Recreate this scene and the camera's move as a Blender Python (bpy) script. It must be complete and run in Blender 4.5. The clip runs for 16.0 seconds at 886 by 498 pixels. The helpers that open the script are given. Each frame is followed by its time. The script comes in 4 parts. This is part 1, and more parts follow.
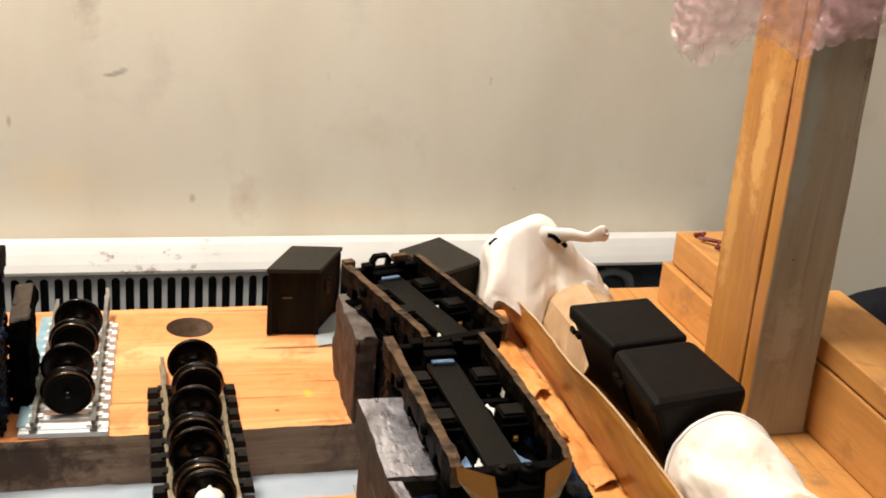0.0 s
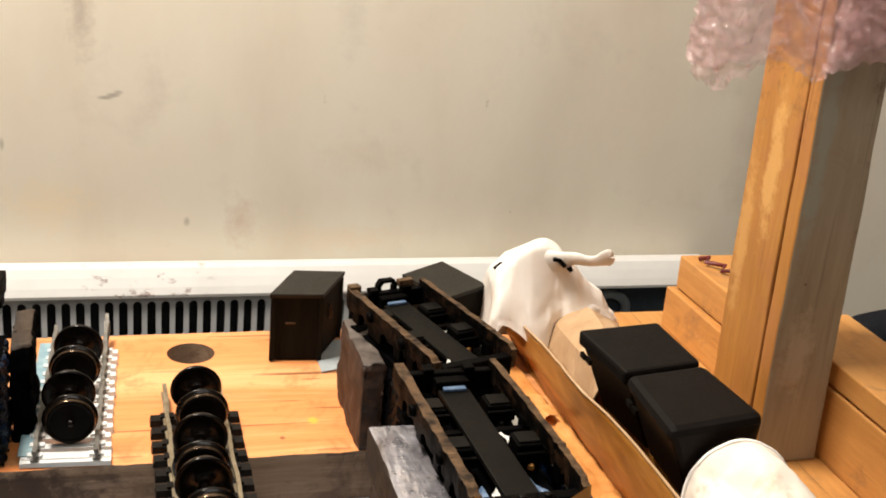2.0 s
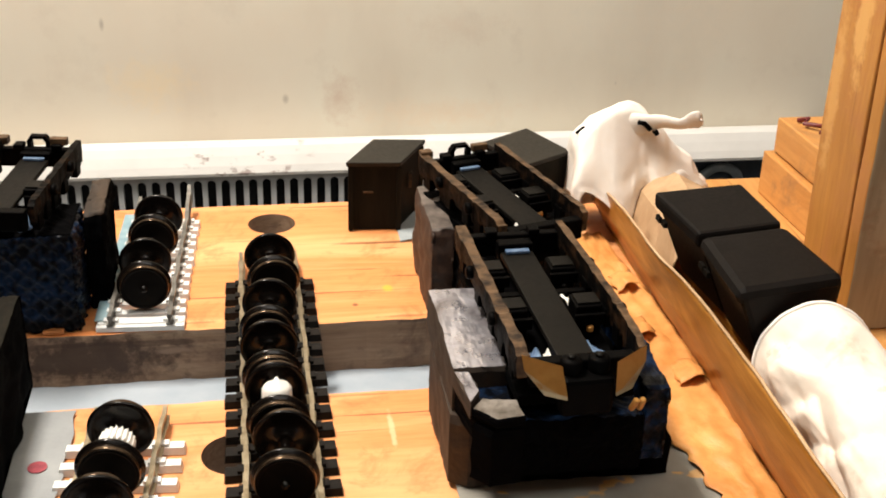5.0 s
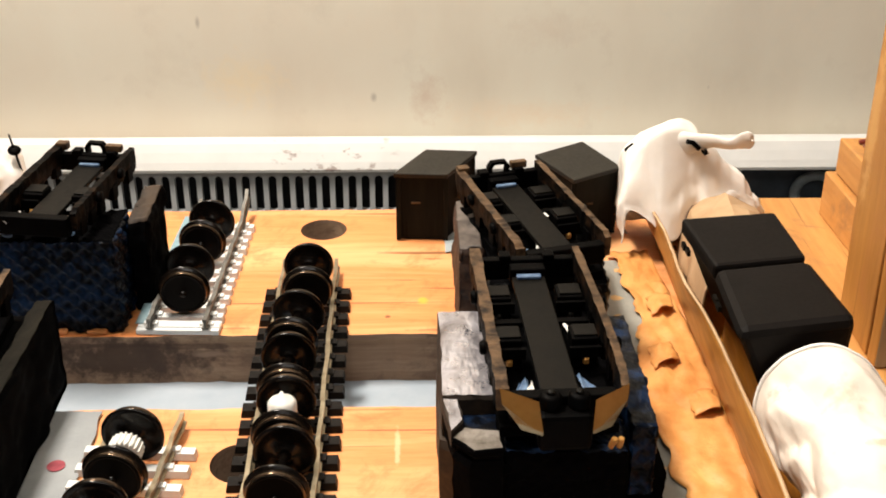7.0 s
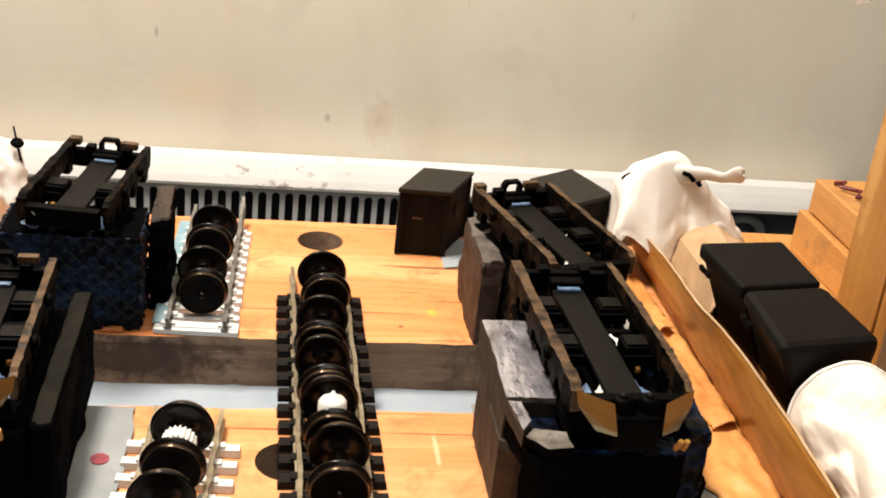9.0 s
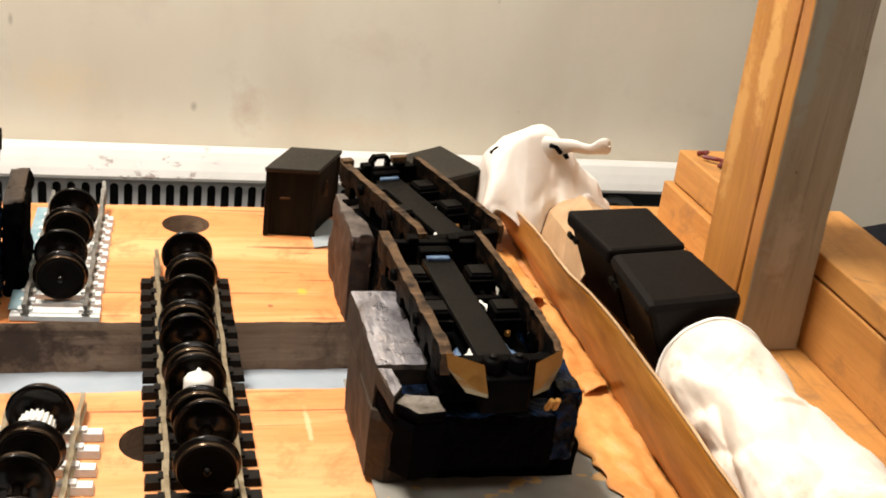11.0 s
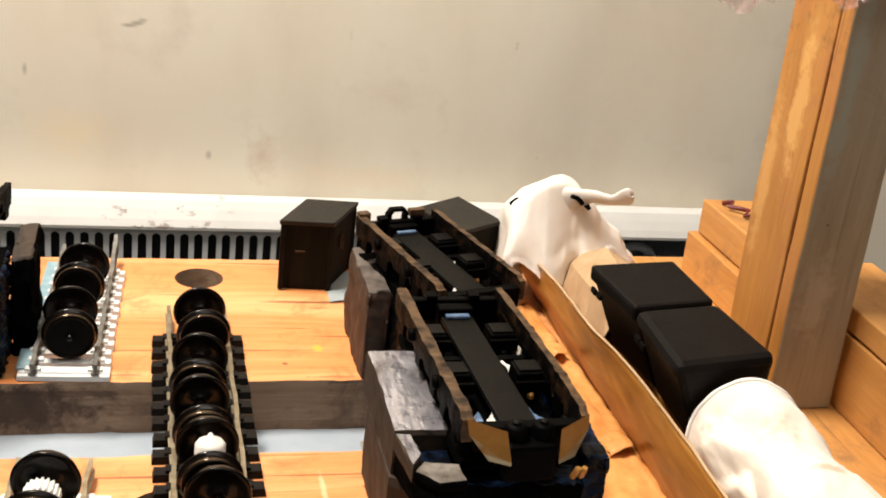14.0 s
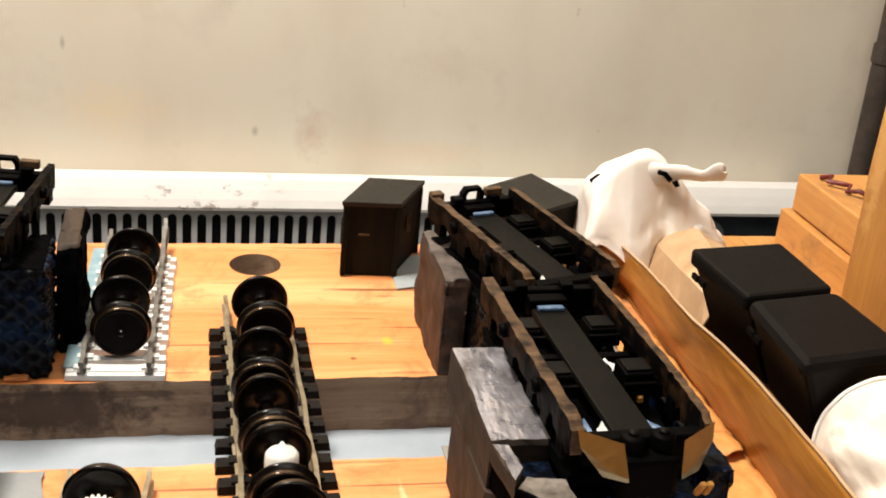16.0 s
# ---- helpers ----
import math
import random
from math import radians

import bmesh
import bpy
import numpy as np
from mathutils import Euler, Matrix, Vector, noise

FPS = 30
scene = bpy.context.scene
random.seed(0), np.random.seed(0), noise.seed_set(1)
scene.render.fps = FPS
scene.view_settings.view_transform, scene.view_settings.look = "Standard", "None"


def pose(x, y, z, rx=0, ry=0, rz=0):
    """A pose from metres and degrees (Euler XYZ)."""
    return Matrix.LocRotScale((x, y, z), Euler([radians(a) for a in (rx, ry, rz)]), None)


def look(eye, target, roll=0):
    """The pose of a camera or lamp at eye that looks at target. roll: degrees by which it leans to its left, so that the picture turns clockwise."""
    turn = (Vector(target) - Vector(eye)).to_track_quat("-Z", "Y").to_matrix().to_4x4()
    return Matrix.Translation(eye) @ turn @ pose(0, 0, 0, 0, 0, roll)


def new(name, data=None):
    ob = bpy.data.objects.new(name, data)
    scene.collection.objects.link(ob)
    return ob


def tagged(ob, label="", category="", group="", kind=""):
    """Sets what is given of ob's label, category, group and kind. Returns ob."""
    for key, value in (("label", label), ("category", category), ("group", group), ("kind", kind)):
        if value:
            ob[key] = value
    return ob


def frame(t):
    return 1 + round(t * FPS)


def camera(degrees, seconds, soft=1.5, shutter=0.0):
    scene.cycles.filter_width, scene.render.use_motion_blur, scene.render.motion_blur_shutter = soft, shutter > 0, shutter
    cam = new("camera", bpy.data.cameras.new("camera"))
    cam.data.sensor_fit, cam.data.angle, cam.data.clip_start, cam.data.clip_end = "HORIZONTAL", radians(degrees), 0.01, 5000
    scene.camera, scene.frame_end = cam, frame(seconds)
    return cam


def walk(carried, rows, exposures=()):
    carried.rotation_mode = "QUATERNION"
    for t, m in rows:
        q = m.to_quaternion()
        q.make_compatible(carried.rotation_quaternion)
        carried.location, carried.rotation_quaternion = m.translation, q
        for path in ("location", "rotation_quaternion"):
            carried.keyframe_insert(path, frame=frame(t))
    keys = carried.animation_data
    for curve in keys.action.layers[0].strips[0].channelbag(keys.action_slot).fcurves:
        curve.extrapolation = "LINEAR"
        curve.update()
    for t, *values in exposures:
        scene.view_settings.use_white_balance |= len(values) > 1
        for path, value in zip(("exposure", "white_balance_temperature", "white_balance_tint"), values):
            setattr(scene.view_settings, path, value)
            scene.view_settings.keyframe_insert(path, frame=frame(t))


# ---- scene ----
cam = camera(40.98, 16.0, soft=1.9)
PATH = [
    (0, 0.0016, 0.1005, 0.4999, -13.83, -21.56, -4.69),
    (0.5, -0.0051, 0.0996, 0.4940, -14.09, -21.02, -4.82),
    (1, -0.0079, 0.1007, 0.4911, -14.21, -20.61, -4.93),
    (1.5, -0.0160, 0.1103, 0.4958, -14.67, -20.68, -5.06),
    (2, -0.0167, 0.1163, 0.4966, -14.71, -20.44, -4.94),
    (2.5, -0.0083, 0.1212, 0.4972, -14.82, -20.18, -5.02),
    (3, 0.0114, 0.1284, 0.4983, -15.27, -20.31, -4.88),
    (3.5, 0.0265, 0.1273, 0.4935, -16.05, -21.08, -4.42),
    (4, 0.0345, 0.1279, 0.4919, -16.09, -22.09, -4.38),
    (4.5, 0.0354, 0.1181, 0.4647, -14.94, -23.21, -4.31),
    (5, 0.0435, 0.1198, 0.4706, -8.72, -26.09, -1.65),
    (7.5, 0.1471, 0.1149, 0.5063, -1.31, -27.29, -0.23),
    (8, 0.0875, 0.1054, 0.5010, -3.95, -26.40, -2.67),
    (8.5, 0.0249, 0.0962, 0.5006, -3.13, -25.88, -3.36),
    (9, -0.0060, 0.0949, 0.4896, -6.87, -25.15, -5.99),
    (9.5, 0.0112, 0.0864, 0.4724, -11.58, -24.64, -7.20),
    (12, 0.0037, 0.1051, 0.4615, -12.95, -23.89, -6.73),
    (12.5, 0.0044, 0.1148, 0.4572, -12.79, -23.32, -6.55),
    (13, 0.0066, 0.1238, 0.4559, -12.47, -22.86, -6.63),
    (13.5, 0.0110, 0.1224, 0.4609, -12.19, -22.59, -6.45),
    (14, 0.0105, 0.1223, 0.4647, -12.22, -22.48, -6.29),
    (14.5, -0.0020, 0.1218, 0.4513, -12.06, -22.06, -5.85),
    (15, -0.0043, 0.1480, 0.4464, -11.59, -22.52, -5.36),
    (15.5, -0.0083, 0.1791, 0.4421, -11.42, -23.28, -5.46),
    (16, -0.0069, 0.2072, 0.4358, -11.06, -23.87, -5.25),
]
walk(cam, [(t, pose(x, y, z, 90 + pitch, roll, yaw)) for t, x, y, z, yaw, pitch, roll in PATH],
     [(0.0, -0.03), (4.2, -0.03), (5.2, 0.05), (16.0, 0.05)])

# ---- light ----
world = bpy.data.worlds.new("room_light")
scene.world = world
world.use_nodes = True
world.node_tree.nodes["Background"].inputs[0].default_value = (0.85, 0.92, 1.0, 1)
world.node_tree.nodes["Background"].inputs[1].default_value = 0.3


def area_lamp(name, eye, target, sx, sy, watts, colour):
    data = bpy.data.lights.new(name, "AREA")
    data.shape, data.size, data.size_y, data.energy, data.color = "RECTANGLE", sx, sy, watts, colour
    ob = new(name, data)
    ob.matrix_world = look(eye, target)
    return ob


# Main ceiling lamp, out of view.
area_lamp("unseen_overhead_light", (-0.38, 1.06, 1.66), (0.25, 1.00, 0.0), 0.50, 0.26, 53, (1.0, 0.905, 0.795))
# Unseen fill light, added to lift front faces and the wall.
area_lamp("unseen_overhead_light", (0.35, -0.3, 1.68), (0.35, -0.2, 0.0), 1.2, 0.5, 11, (1.0, 0.94, 0.87))


# ---- materials ----
def shader(name, rough=0.5, metal=0.0, spec=0.5):
    m = bpy.data.materials.new(name)
    m.use_nodes = True
    nt = m.node_tree
    p = nt.nodes["Principled BSDF"]
    p.inputs["Roughness"].default_value = rough
    p.inputs["Metallic"].default_value = metal
    p.inputs["Specular IOR Level"].default_value = spec
    return m, nt, p


def node(nt, kind, **values):
    n = nt.nodes.new(kind)
    for k, v in values.items():
        n.inputs[k].default_value = v
    return n


def coords(nt, scale=(1, 1, 1), rot=(0, 0, 0)):
    tc = nt.nodes.new("ShaderNodeTexCoord")
    mp = node(nt, "ShaderNodeMapping", Scale=scale, Rotation=rot)
    nt.links.new(tc.outputs["Object"], mp.inputs["Vector"])
    return mp.outputs[0]


def ramp(nt, fac, *stops):
    r = nt.nodes.new("ShaderNodeValToRGB")
    while len(r.color_ramp.elements) < len(stops):
        r.color_ramp.elements.new(0.5)
    for e, (pos, c) in zip(r.color_ramp.elements, stops):
        e.position, e.color = pos, (*c, 1) if len(c) == 3 else c
    nt.links.new(fac, r.inputs[0])
    return r.outputs[0]


def noise_tex(nt, vec, scale, detail=5.0, rough=0.6, distort=0.0):
    n = node(nt, "ShaderNodeTexNoise", Scale=scale, Detail=detail, Roughness=rough, Distortion=distort)
    nt.links.new(vec, n.inputs["Vector"])
    return n.outputs[0]


def blend(nt, fac, a, b, mode="MIX"):
    n = nt.nodes.new("ShaderNodeMix")
    n.data_type, n.blend_type = "RGBA", mode
    for sock, v in ((0, fac), (6, a), (7, b)):
        if isinstance(v, (int, float)):
            n.inputs[sock].default_value = v
        elif isinstance(v, tuple):
            n.inputs[sock].default_value = (*v, 1)
        else:
            nt.links.new(v, n.inputs[sock])
    return n.outputs[2]


def relief(nt, p, height, strength, dist):
    b = node(nt, "ShaderNodeBump", Strength=strength, Distance=dist)
    nt.links.new(height, b.inputs["Height"])
    nt.links.new(b.outputs[0], p.inputs["Normal"])


def spots(nt, col, marks, inner=0.75, outer=1.45):
    """Soft marks, painted shade among them: centre, stretch, strength, colour; edges broken up by noise."""
    base = coords(nt)
    wob = noise_tex(nt, base, 70, 4, 0.7)
    for at, size, k, c in marks:
        d = node(nt, "ShaderNodeVectorMath")
        d.operation = "SUBTRACT"
        d.inputs[1].default_value = at
        nt.links.new(base, d.inputs[0])
        s = node(nt, "ShaderNodeVectorMath")
        s.operation = "MULTIPLY"
        s.inputs[1].default_value = tuple(1 / q for q in size)
        nt.links.new(d.outputs[0], s.inputs[0])
        ln = node(nt, "ShaderNodeVectorMath")
        ln.operation = "LENGTH"
        nt.links.new(s.outputs[0], ln.inputs[0])
        add = node(nt, "ShaderNodeMath")
        add.operation = "ADD"
        nt.links.new(ln.outputs["Value"], add.inputs[0]), nt.links.new(wob, add.inputs[1])
        col = blend(nt, ramp(nt, add.outputs[0], (inner, (k, k, k)), (outer, (0, 0, 0))), col, c)
    return col


def wood(name, light, mid, dark, axis="x", rough=0.6, grain=1.0, stain=None, stain_at=0.62, marks=(), streak=0.5, pale=None):
    """Sawn timber with the grain along an axis."""
    m, nt, p = shader(name, rough)
    s = {"x": (2.2, 26, 26), "y": (26, 2.2, 26), "z": (26, 26, 2.2)}[axis]
    v = coords(nt, tuple(k * grain for k in s))
    a = noise_tex(nt, v, 1.0, 6, 0.62, 1.2)
    fine = noise_tex(nt, coords(nt, tuple(k * 9 * grain for k in s)), 1.0, 4, 0.7)
    col = ramp(nt, a, (0.28, dark), (0.46, mid), (0.66, light))
    col = blend(nt, 0.35, col, ramp(nt, fine, (0.3, dark), (0.6, light)), "MIX")
    big = noise_tex(nt, coords(nt, (9, 9, 9)), 1.0, 4, 0.6)
    col = blend(nt, ramp(nt, big, (0.35, (0, 0, 0)), (0.75, (0.55, 0.55, 0.55))), col, mid, "MIX")
    if pale:
        patch = noise_tex(nt, coords(nt, tuple(k * 0.55 for k in s)), 1.0, 5, 0.62, 0.8)
        col = blend(nt, ramp(nt, patch, (0.46, (0, 0, 0)), (0.62, (0.75, 0.75, 0.75))), col, pale)
    if stain:
        grime = noise_tex(nt, coords(nt, (16, 16, 16)), 1.0, 7, 0.7, 0.6)
        col = blend(nt, ramp(nt, grime, (stain_at - 0.08, (0, 0, 0)), (stain_at + 0.06, (0.85, 0.85, 0.85))), col, stain)
    lines = noise_tex(nt, coords(nt, tuple(3.0 if k < 5 else 120.0 for k in s)), 1.0, 2, 0.5, 0.4)
    crack = ramp(nt, lines, (0.665, (0, 0, 0)), (0.70, (streak, streak, streak)))
    col = blend(nt, crack, col, tuple(0.35 * k for k in dark))
    if marks:
        col = spots(nt, col, marks)
    nt.links.new(col, p.inputs["Base Color"])
    relief(nt, p, fine, 0.25, 0.0008)
    return m


def mottled(name, a, b, scale=30.0, rough=0.6, metal=0.0, bump=0.2, dist=0.001, spec=0.5, lo=0.35, hi=0.68):
    m, nt, p = shader(name, rough, metal, spec)
    n = noise_tex(nt, coords(nt), scale, 6, 0.65)
    nt.links.new(ramp(nt, n, (lo, a), (hi, b)), p.inputs["Base Color"])
    n2 = noise_tex(nt, coords(nt), scale * 5, 4, 0.7)
    r = node(nt, "ShaderNodeMapRange")
    r.inputs[3].default_value, r.inputs[4].default_value = max(0.02, rough - 0.12), min(1, rough + 0.15)
    nt.links.new(n2, r.inputs[0])
    nt.links.new(r.outputs[0], p.inputs["Roughness"])
    if bump:
        relief(nt, p, n2, bump, dist)
    return m


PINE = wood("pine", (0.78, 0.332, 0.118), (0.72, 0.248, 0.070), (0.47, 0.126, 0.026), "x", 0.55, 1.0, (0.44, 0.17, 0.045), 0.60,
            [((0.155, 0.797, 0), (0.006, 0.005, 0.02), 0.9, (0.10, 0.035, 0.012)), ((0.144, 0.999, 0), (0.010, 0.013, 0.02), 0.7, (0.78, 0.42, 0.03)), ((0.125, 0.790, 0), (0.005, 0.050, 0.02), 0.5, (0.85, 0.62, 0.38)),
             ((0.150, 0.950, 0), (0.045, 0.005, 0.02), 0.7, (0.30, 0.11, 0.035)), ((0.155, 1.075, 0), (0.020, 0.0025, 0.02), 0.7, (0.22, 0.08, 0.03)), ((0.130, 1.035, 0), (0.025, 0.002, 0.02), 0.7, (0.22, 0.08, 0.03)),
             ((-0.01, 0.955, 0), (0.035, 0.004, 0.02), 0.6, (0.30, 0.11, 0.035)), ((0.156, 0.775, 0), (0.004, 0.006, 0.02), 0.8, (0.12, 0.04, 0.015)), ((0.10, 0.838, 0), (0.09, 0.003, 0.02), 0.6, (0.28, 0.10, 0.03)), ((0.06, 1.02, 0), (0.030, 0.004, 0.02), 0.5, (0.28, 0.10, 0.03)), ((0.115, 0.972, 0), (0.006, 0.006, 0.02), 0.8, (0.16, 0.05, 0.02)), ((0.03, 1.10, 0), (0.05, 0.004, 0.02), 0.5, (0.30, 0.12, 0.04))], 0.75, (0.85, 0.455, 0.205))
PINE_Y = wood("pine_stacked", (0.62, 0.315, 0.095), (0.53, 0.245, 0.062), (0.36, 0.145, 0.035), "y", 0.55, 1.1, (0.30, 0.15, 0.06), 0.60)
# Orange pine, darker towards the top, with two paler streaks.
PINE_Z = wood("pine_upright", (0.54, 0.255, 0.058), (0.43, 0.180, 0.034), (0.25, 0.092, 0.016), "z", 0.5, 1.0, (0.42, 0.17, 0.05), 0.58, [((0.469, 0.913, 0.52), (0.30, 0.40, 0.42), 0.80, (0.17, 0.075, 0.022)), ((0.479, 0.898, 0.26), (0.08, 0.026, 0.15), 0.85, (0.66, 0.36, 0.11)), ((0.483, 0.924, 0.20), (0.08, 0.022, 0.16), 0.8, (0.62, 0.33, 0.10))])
# Grey stud face, darker brown towards its top and right.
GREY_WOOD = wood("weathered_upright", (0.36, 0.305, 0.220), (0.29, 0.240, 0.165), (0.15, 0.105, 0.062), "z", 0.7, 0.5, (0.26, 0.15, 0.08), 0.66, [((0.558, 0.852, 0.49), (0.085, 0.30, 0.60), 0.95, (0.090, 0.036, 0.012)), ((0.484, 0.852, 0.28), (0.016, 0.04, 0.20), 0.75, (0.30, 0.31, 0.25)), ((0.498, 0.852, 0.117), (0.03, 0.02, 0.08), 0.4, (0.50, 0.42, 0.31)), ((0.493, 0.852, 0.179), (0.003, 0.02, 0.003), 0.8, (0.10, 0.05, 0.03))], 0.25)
# Weathered sawn wood; the large dark spot paints in shade on the left front.
OLD_SHADED_EDGE = wood("weathered_shaded_edge", (0.38, 0.265, 0.175), (0.25, 0.150, 0.090), (0.10, 0.046, 0.022), "x", 0.7, 1.3, (0.10, 0.05, 0.03), 0.58, [((-0.10, 0.944, -0.022), (0.17, 0.05, 0.05), 0.90, (0.042, 0.018, 0.008)), ((-0.03, 0.944, -0.018), (0.03, 0.05, 0.006), 0.7, (0.30, 0.20, 0.14)), ((0.02, 0.944, -0.03), (0.02, 0.05, 0.02), 0.6, (0.16, 0.06, 0.03))])
BLOCK_WOOD = wood("dirty_block_wood", (0.042, 0.023, 0.010), (0.0125, 0.0068, 0.0033), (0.0025, 0.0017, 0.0012), "y", 0.75, 1.4)
BLOCK_BROWN = wood("brown_block_side", (0.080, 0.034, 0.015), (0.024, 0.0098, 0.0046), (0.005, 0.0026, 0.0016), "y", 0.7, 1.4)
BLACK_WOOD = wood("black_painted_wood", (0.017, 0.0145, 0.0100), (0.008, 0.0072, 0.0056), (0.003, 0.0028, 0.0025), "z", 0.7, 1.2)
BLACK_WOOD.node_tree.nodes["Principled BSDF"].inputs["Specular IOR Level"].default_value = 0.06
ROOF_BLACK = mottled("black_roof_paint", (0.010, 0.0088, 0.0065), (0.019, 0.0165, 0.012), 60, 0.5, 0, 0.1, 0.0004, 0.25)
CREAM = mottled("cream_wood_sliver", (0.36, 0.28, 0.15), (0.52, 0.44, 0.30), 50, 0.6)
BOX_BLACK = mottled("black_card", (0.0036, 0.0028, 0.0024), (0.0062, 0.0048, 0.0042), 60, 0.6, 0, 0.1, 0.0004, 0.10)
BLACK = mottled("black_plastic", (0.0005, 0.0005, 0.0006), (0.0018, 0.0015, 0.0014), 90, 0.5, 0, 0.25, 0.0006, 0.03)
FOAM = mottled("black_foam", (0.0006, 0.0006, 0.0007), (0.0014, 0.0014, 0.0017), 120, 0.9, 0, 0.5, 0.001, 0.03)
QUILT_BLACK = mottled("black_quilted_film", (0.0006, 0.0006, 0.0007), (0.0016, 0.0018, 0.0024), 90, 0.35, 0, 0.2, 0.001, 0.14)
SLEEPER = mottled("dark_brown_plastic", (0.004, 0.0032, 0.003), (0.013, 0.010, 0.008), 140, 0.55, 0, 0.25, 0.0005, 0.12)
RAIL = mottled("tarnished_rail", (0.20, 0.16, 0.10), (0.38, 0.33, 0.24), 110, 0.38, 0.75, 0.2, 0.0003)
RAIL_GREY = mottled("grey_rail", (0.10, 0.095, 0.085), (0.22, 0.21, 0.185), 110, 0.55, 0.3, 0.2, 0.0003)
WHITE_PLASTIC = mottled("white_sleeper_plastic", (0.60, 0.62, 0.62), (0.76, 0.76, 0.74), 60, 0.45, 0, 0.15, 0.0004)
BLUE_GREY = mottled("blue_grey_bed", (0.16, 0.28, 0.34), (0.30, 0.42, 0.46), 60, 0.6)
WHEEL = mottled("blackened_wheel", (0.0015, 0.0012, 0.001), (0.0045, 0.003, 0.0022), 70, 0.2, 0.0, 0.08, 0.0003, 0.22)
WHEEL_FACE = mottled("dull_wheel_face", (0.0015, 0.0012, 0.001), (0.004, 0.003, 0.0023), 70, 0.45, 0.0, 0.08, 0.0003, 0.06)
TYRE = mottled("worn_wheel_tread", (0.030, 0.019, 0.012), (0.13, 0.088, 0.056), 90, 0.15, 0.85, 0.12, 0.0003)
CAP_WHITE = mottled("white_nylon", (0.70, 0.69, 0.64), (0.82, 0.81, 0.77), 80, 0.4)
RADIATOR_WHITE, _nt, _p = shader("radiator_enamel", 0.35)
_c = ramp(_nt, noise_tex(_nt, coords(_nt, (1, 1, 1)), 14, 4), (0.3, (0.76, 0.76, 0.74)), (0.7, (0.84, 0.84, 0.82)))
_chip = noise_tex(_nt, coords(_nt, (34, 34, 70)), 1.0, 4, 0.65)
_zone = node(_nt, "ShaderNodeVectorMath")
_zone.operation = "DISTANCE"
_zone.inputs[1].default_value = (0.025, -0.008, 0.664)
_nt.links.new(coords(_nt), _zone.inputs[0])
_near = ramp(_nt, _zone.outputs["Value"], (0.06, (1, 1, 1)), (0.095, (0, 0, 0)))
_mask = blend(_nt, 1.0, ramp(_nt, _chip, (0.585, (0, 0, 0)), (0.66, (0.75, 0.75, 0.75))), _near, "MULTIPLY")
_nt.links.new(blend(_nt, _mask, _c, (0.24, 0.15, 0.13)), _p.inputs["Base Color"])
GRILLE = mottled("grille_enamel", (0.44, 0.47, 0.49), (0.54, 0.56, 0.57), 30, 0.45, 0, 0.05)
# Near-black colour paints in the shade behind the grille slats.
VOID = mottled("shaded_radiator_inside", (0.008, 0.008, 0.01), (0.02, 0.02, 0.024), 30, 0.8)
DARK_BLUE = mottled("dark_blue_grey_paint", (0.018, 0.028, 0.042), (0.05, 0.07, 0.09), 22, 0.55)
TABLE = mottled("pale_grey_laminate", (0.34, 0.40, 0.46), (0.42, 0.47, 0.52), 18, 0.45, 0, 0.05)
KRAFT, _nt, _p = shader("kraft_card", 0.36)
_n = noise_tex(_nt, coords(_nt, (26, 5, 30)), 1.0, 6, 0.65, 0.8)
_c = ramp(_nt, _n, (0.32, (0.16, 0.050, 0.006)), (0.47, (0.33, 0.126, 0.015)), (0.66, (0.56, 0.265, 0.060)))
_c = blend(_nt, ramp(_nt, noise_tex(_nt, coords(_nt, (60, 3, 60)), 1.0, 4, 0.6), (0.56, (0, 0, 0)), (0.72, (0.25, 0.25, 0.25))), _c, (0.085, 0.026, 0.004))
_nt.links.new(_c, _p.inputs["Base Color"])
relief(_nt, _p, noise_tex(_nt, coords(_nt, (30, 8, 40)), 1.0, 4, 0.55), 0.5, 0.003)
KRAFT_PALE = mottled("kraft_paper", (0.40, 0.245, 0.125), (0.56, 0.385, 0.225), 16, 0.65, 0, 0.3, 0.0012)
TORN = mottled("torn_brown_paper", (0.52, 0.185, 0.036), (0.74, 0.365, 0.110), 22, 0.55, 0, 0.4, 0.002)
PAPER = mottled("white_wrapping_paper", (0.46, 0.33, 0.21), (0.80, 0.73, 0.64), 12, 0.65, 0, 0.25, 0.0015, 0.2, 0.30, 0.46)
_nt = PAPER.node_tree
_p = _nt.nodes["Principled BSDF"]
_c = _p.inputs["Base Color"].links[0].from_socket
_nt.links.new(spots(_nt, _c, [((0.372, 0.735, 0.075), (0.022, 0.030, 0.030), 0.7, (0.40, 0.26, 0.15)), ((0.405, 0.655, 0.100), (0.030, 0.010, 0.020), 0.6, (0.48, 0.33, 0.20))]), _p.inputs["Base Color"])
CLOTH = mottled("white_tissue", (0.80, 0.75, 0.68), (0.90, 0.88, 0.85), 12, 0.8, 0, 0.3, 0.0015)
_nt = CLOTH.node_tree
_p = _nt.nodes["Principled BSDF"]
_nt.links.new(spots(_nt, _p.inputs["Base Color"].links[0].from_socket, [((-0.300, 1.08, 0.010), (0.075, 0.07, 0.055), 0.75, (0.42, 0.27, 0.15))]), _p.inputs["Base Color"])
# Grey of the card sheet and of the strip painted in as shade.
GREY_SHEET, _nt, _p = shader("grey_card_and_shade", 0.65)
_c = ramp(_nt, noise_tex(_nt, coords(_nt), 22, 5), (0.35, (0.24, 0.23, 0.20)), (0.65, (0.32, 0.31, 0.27)))
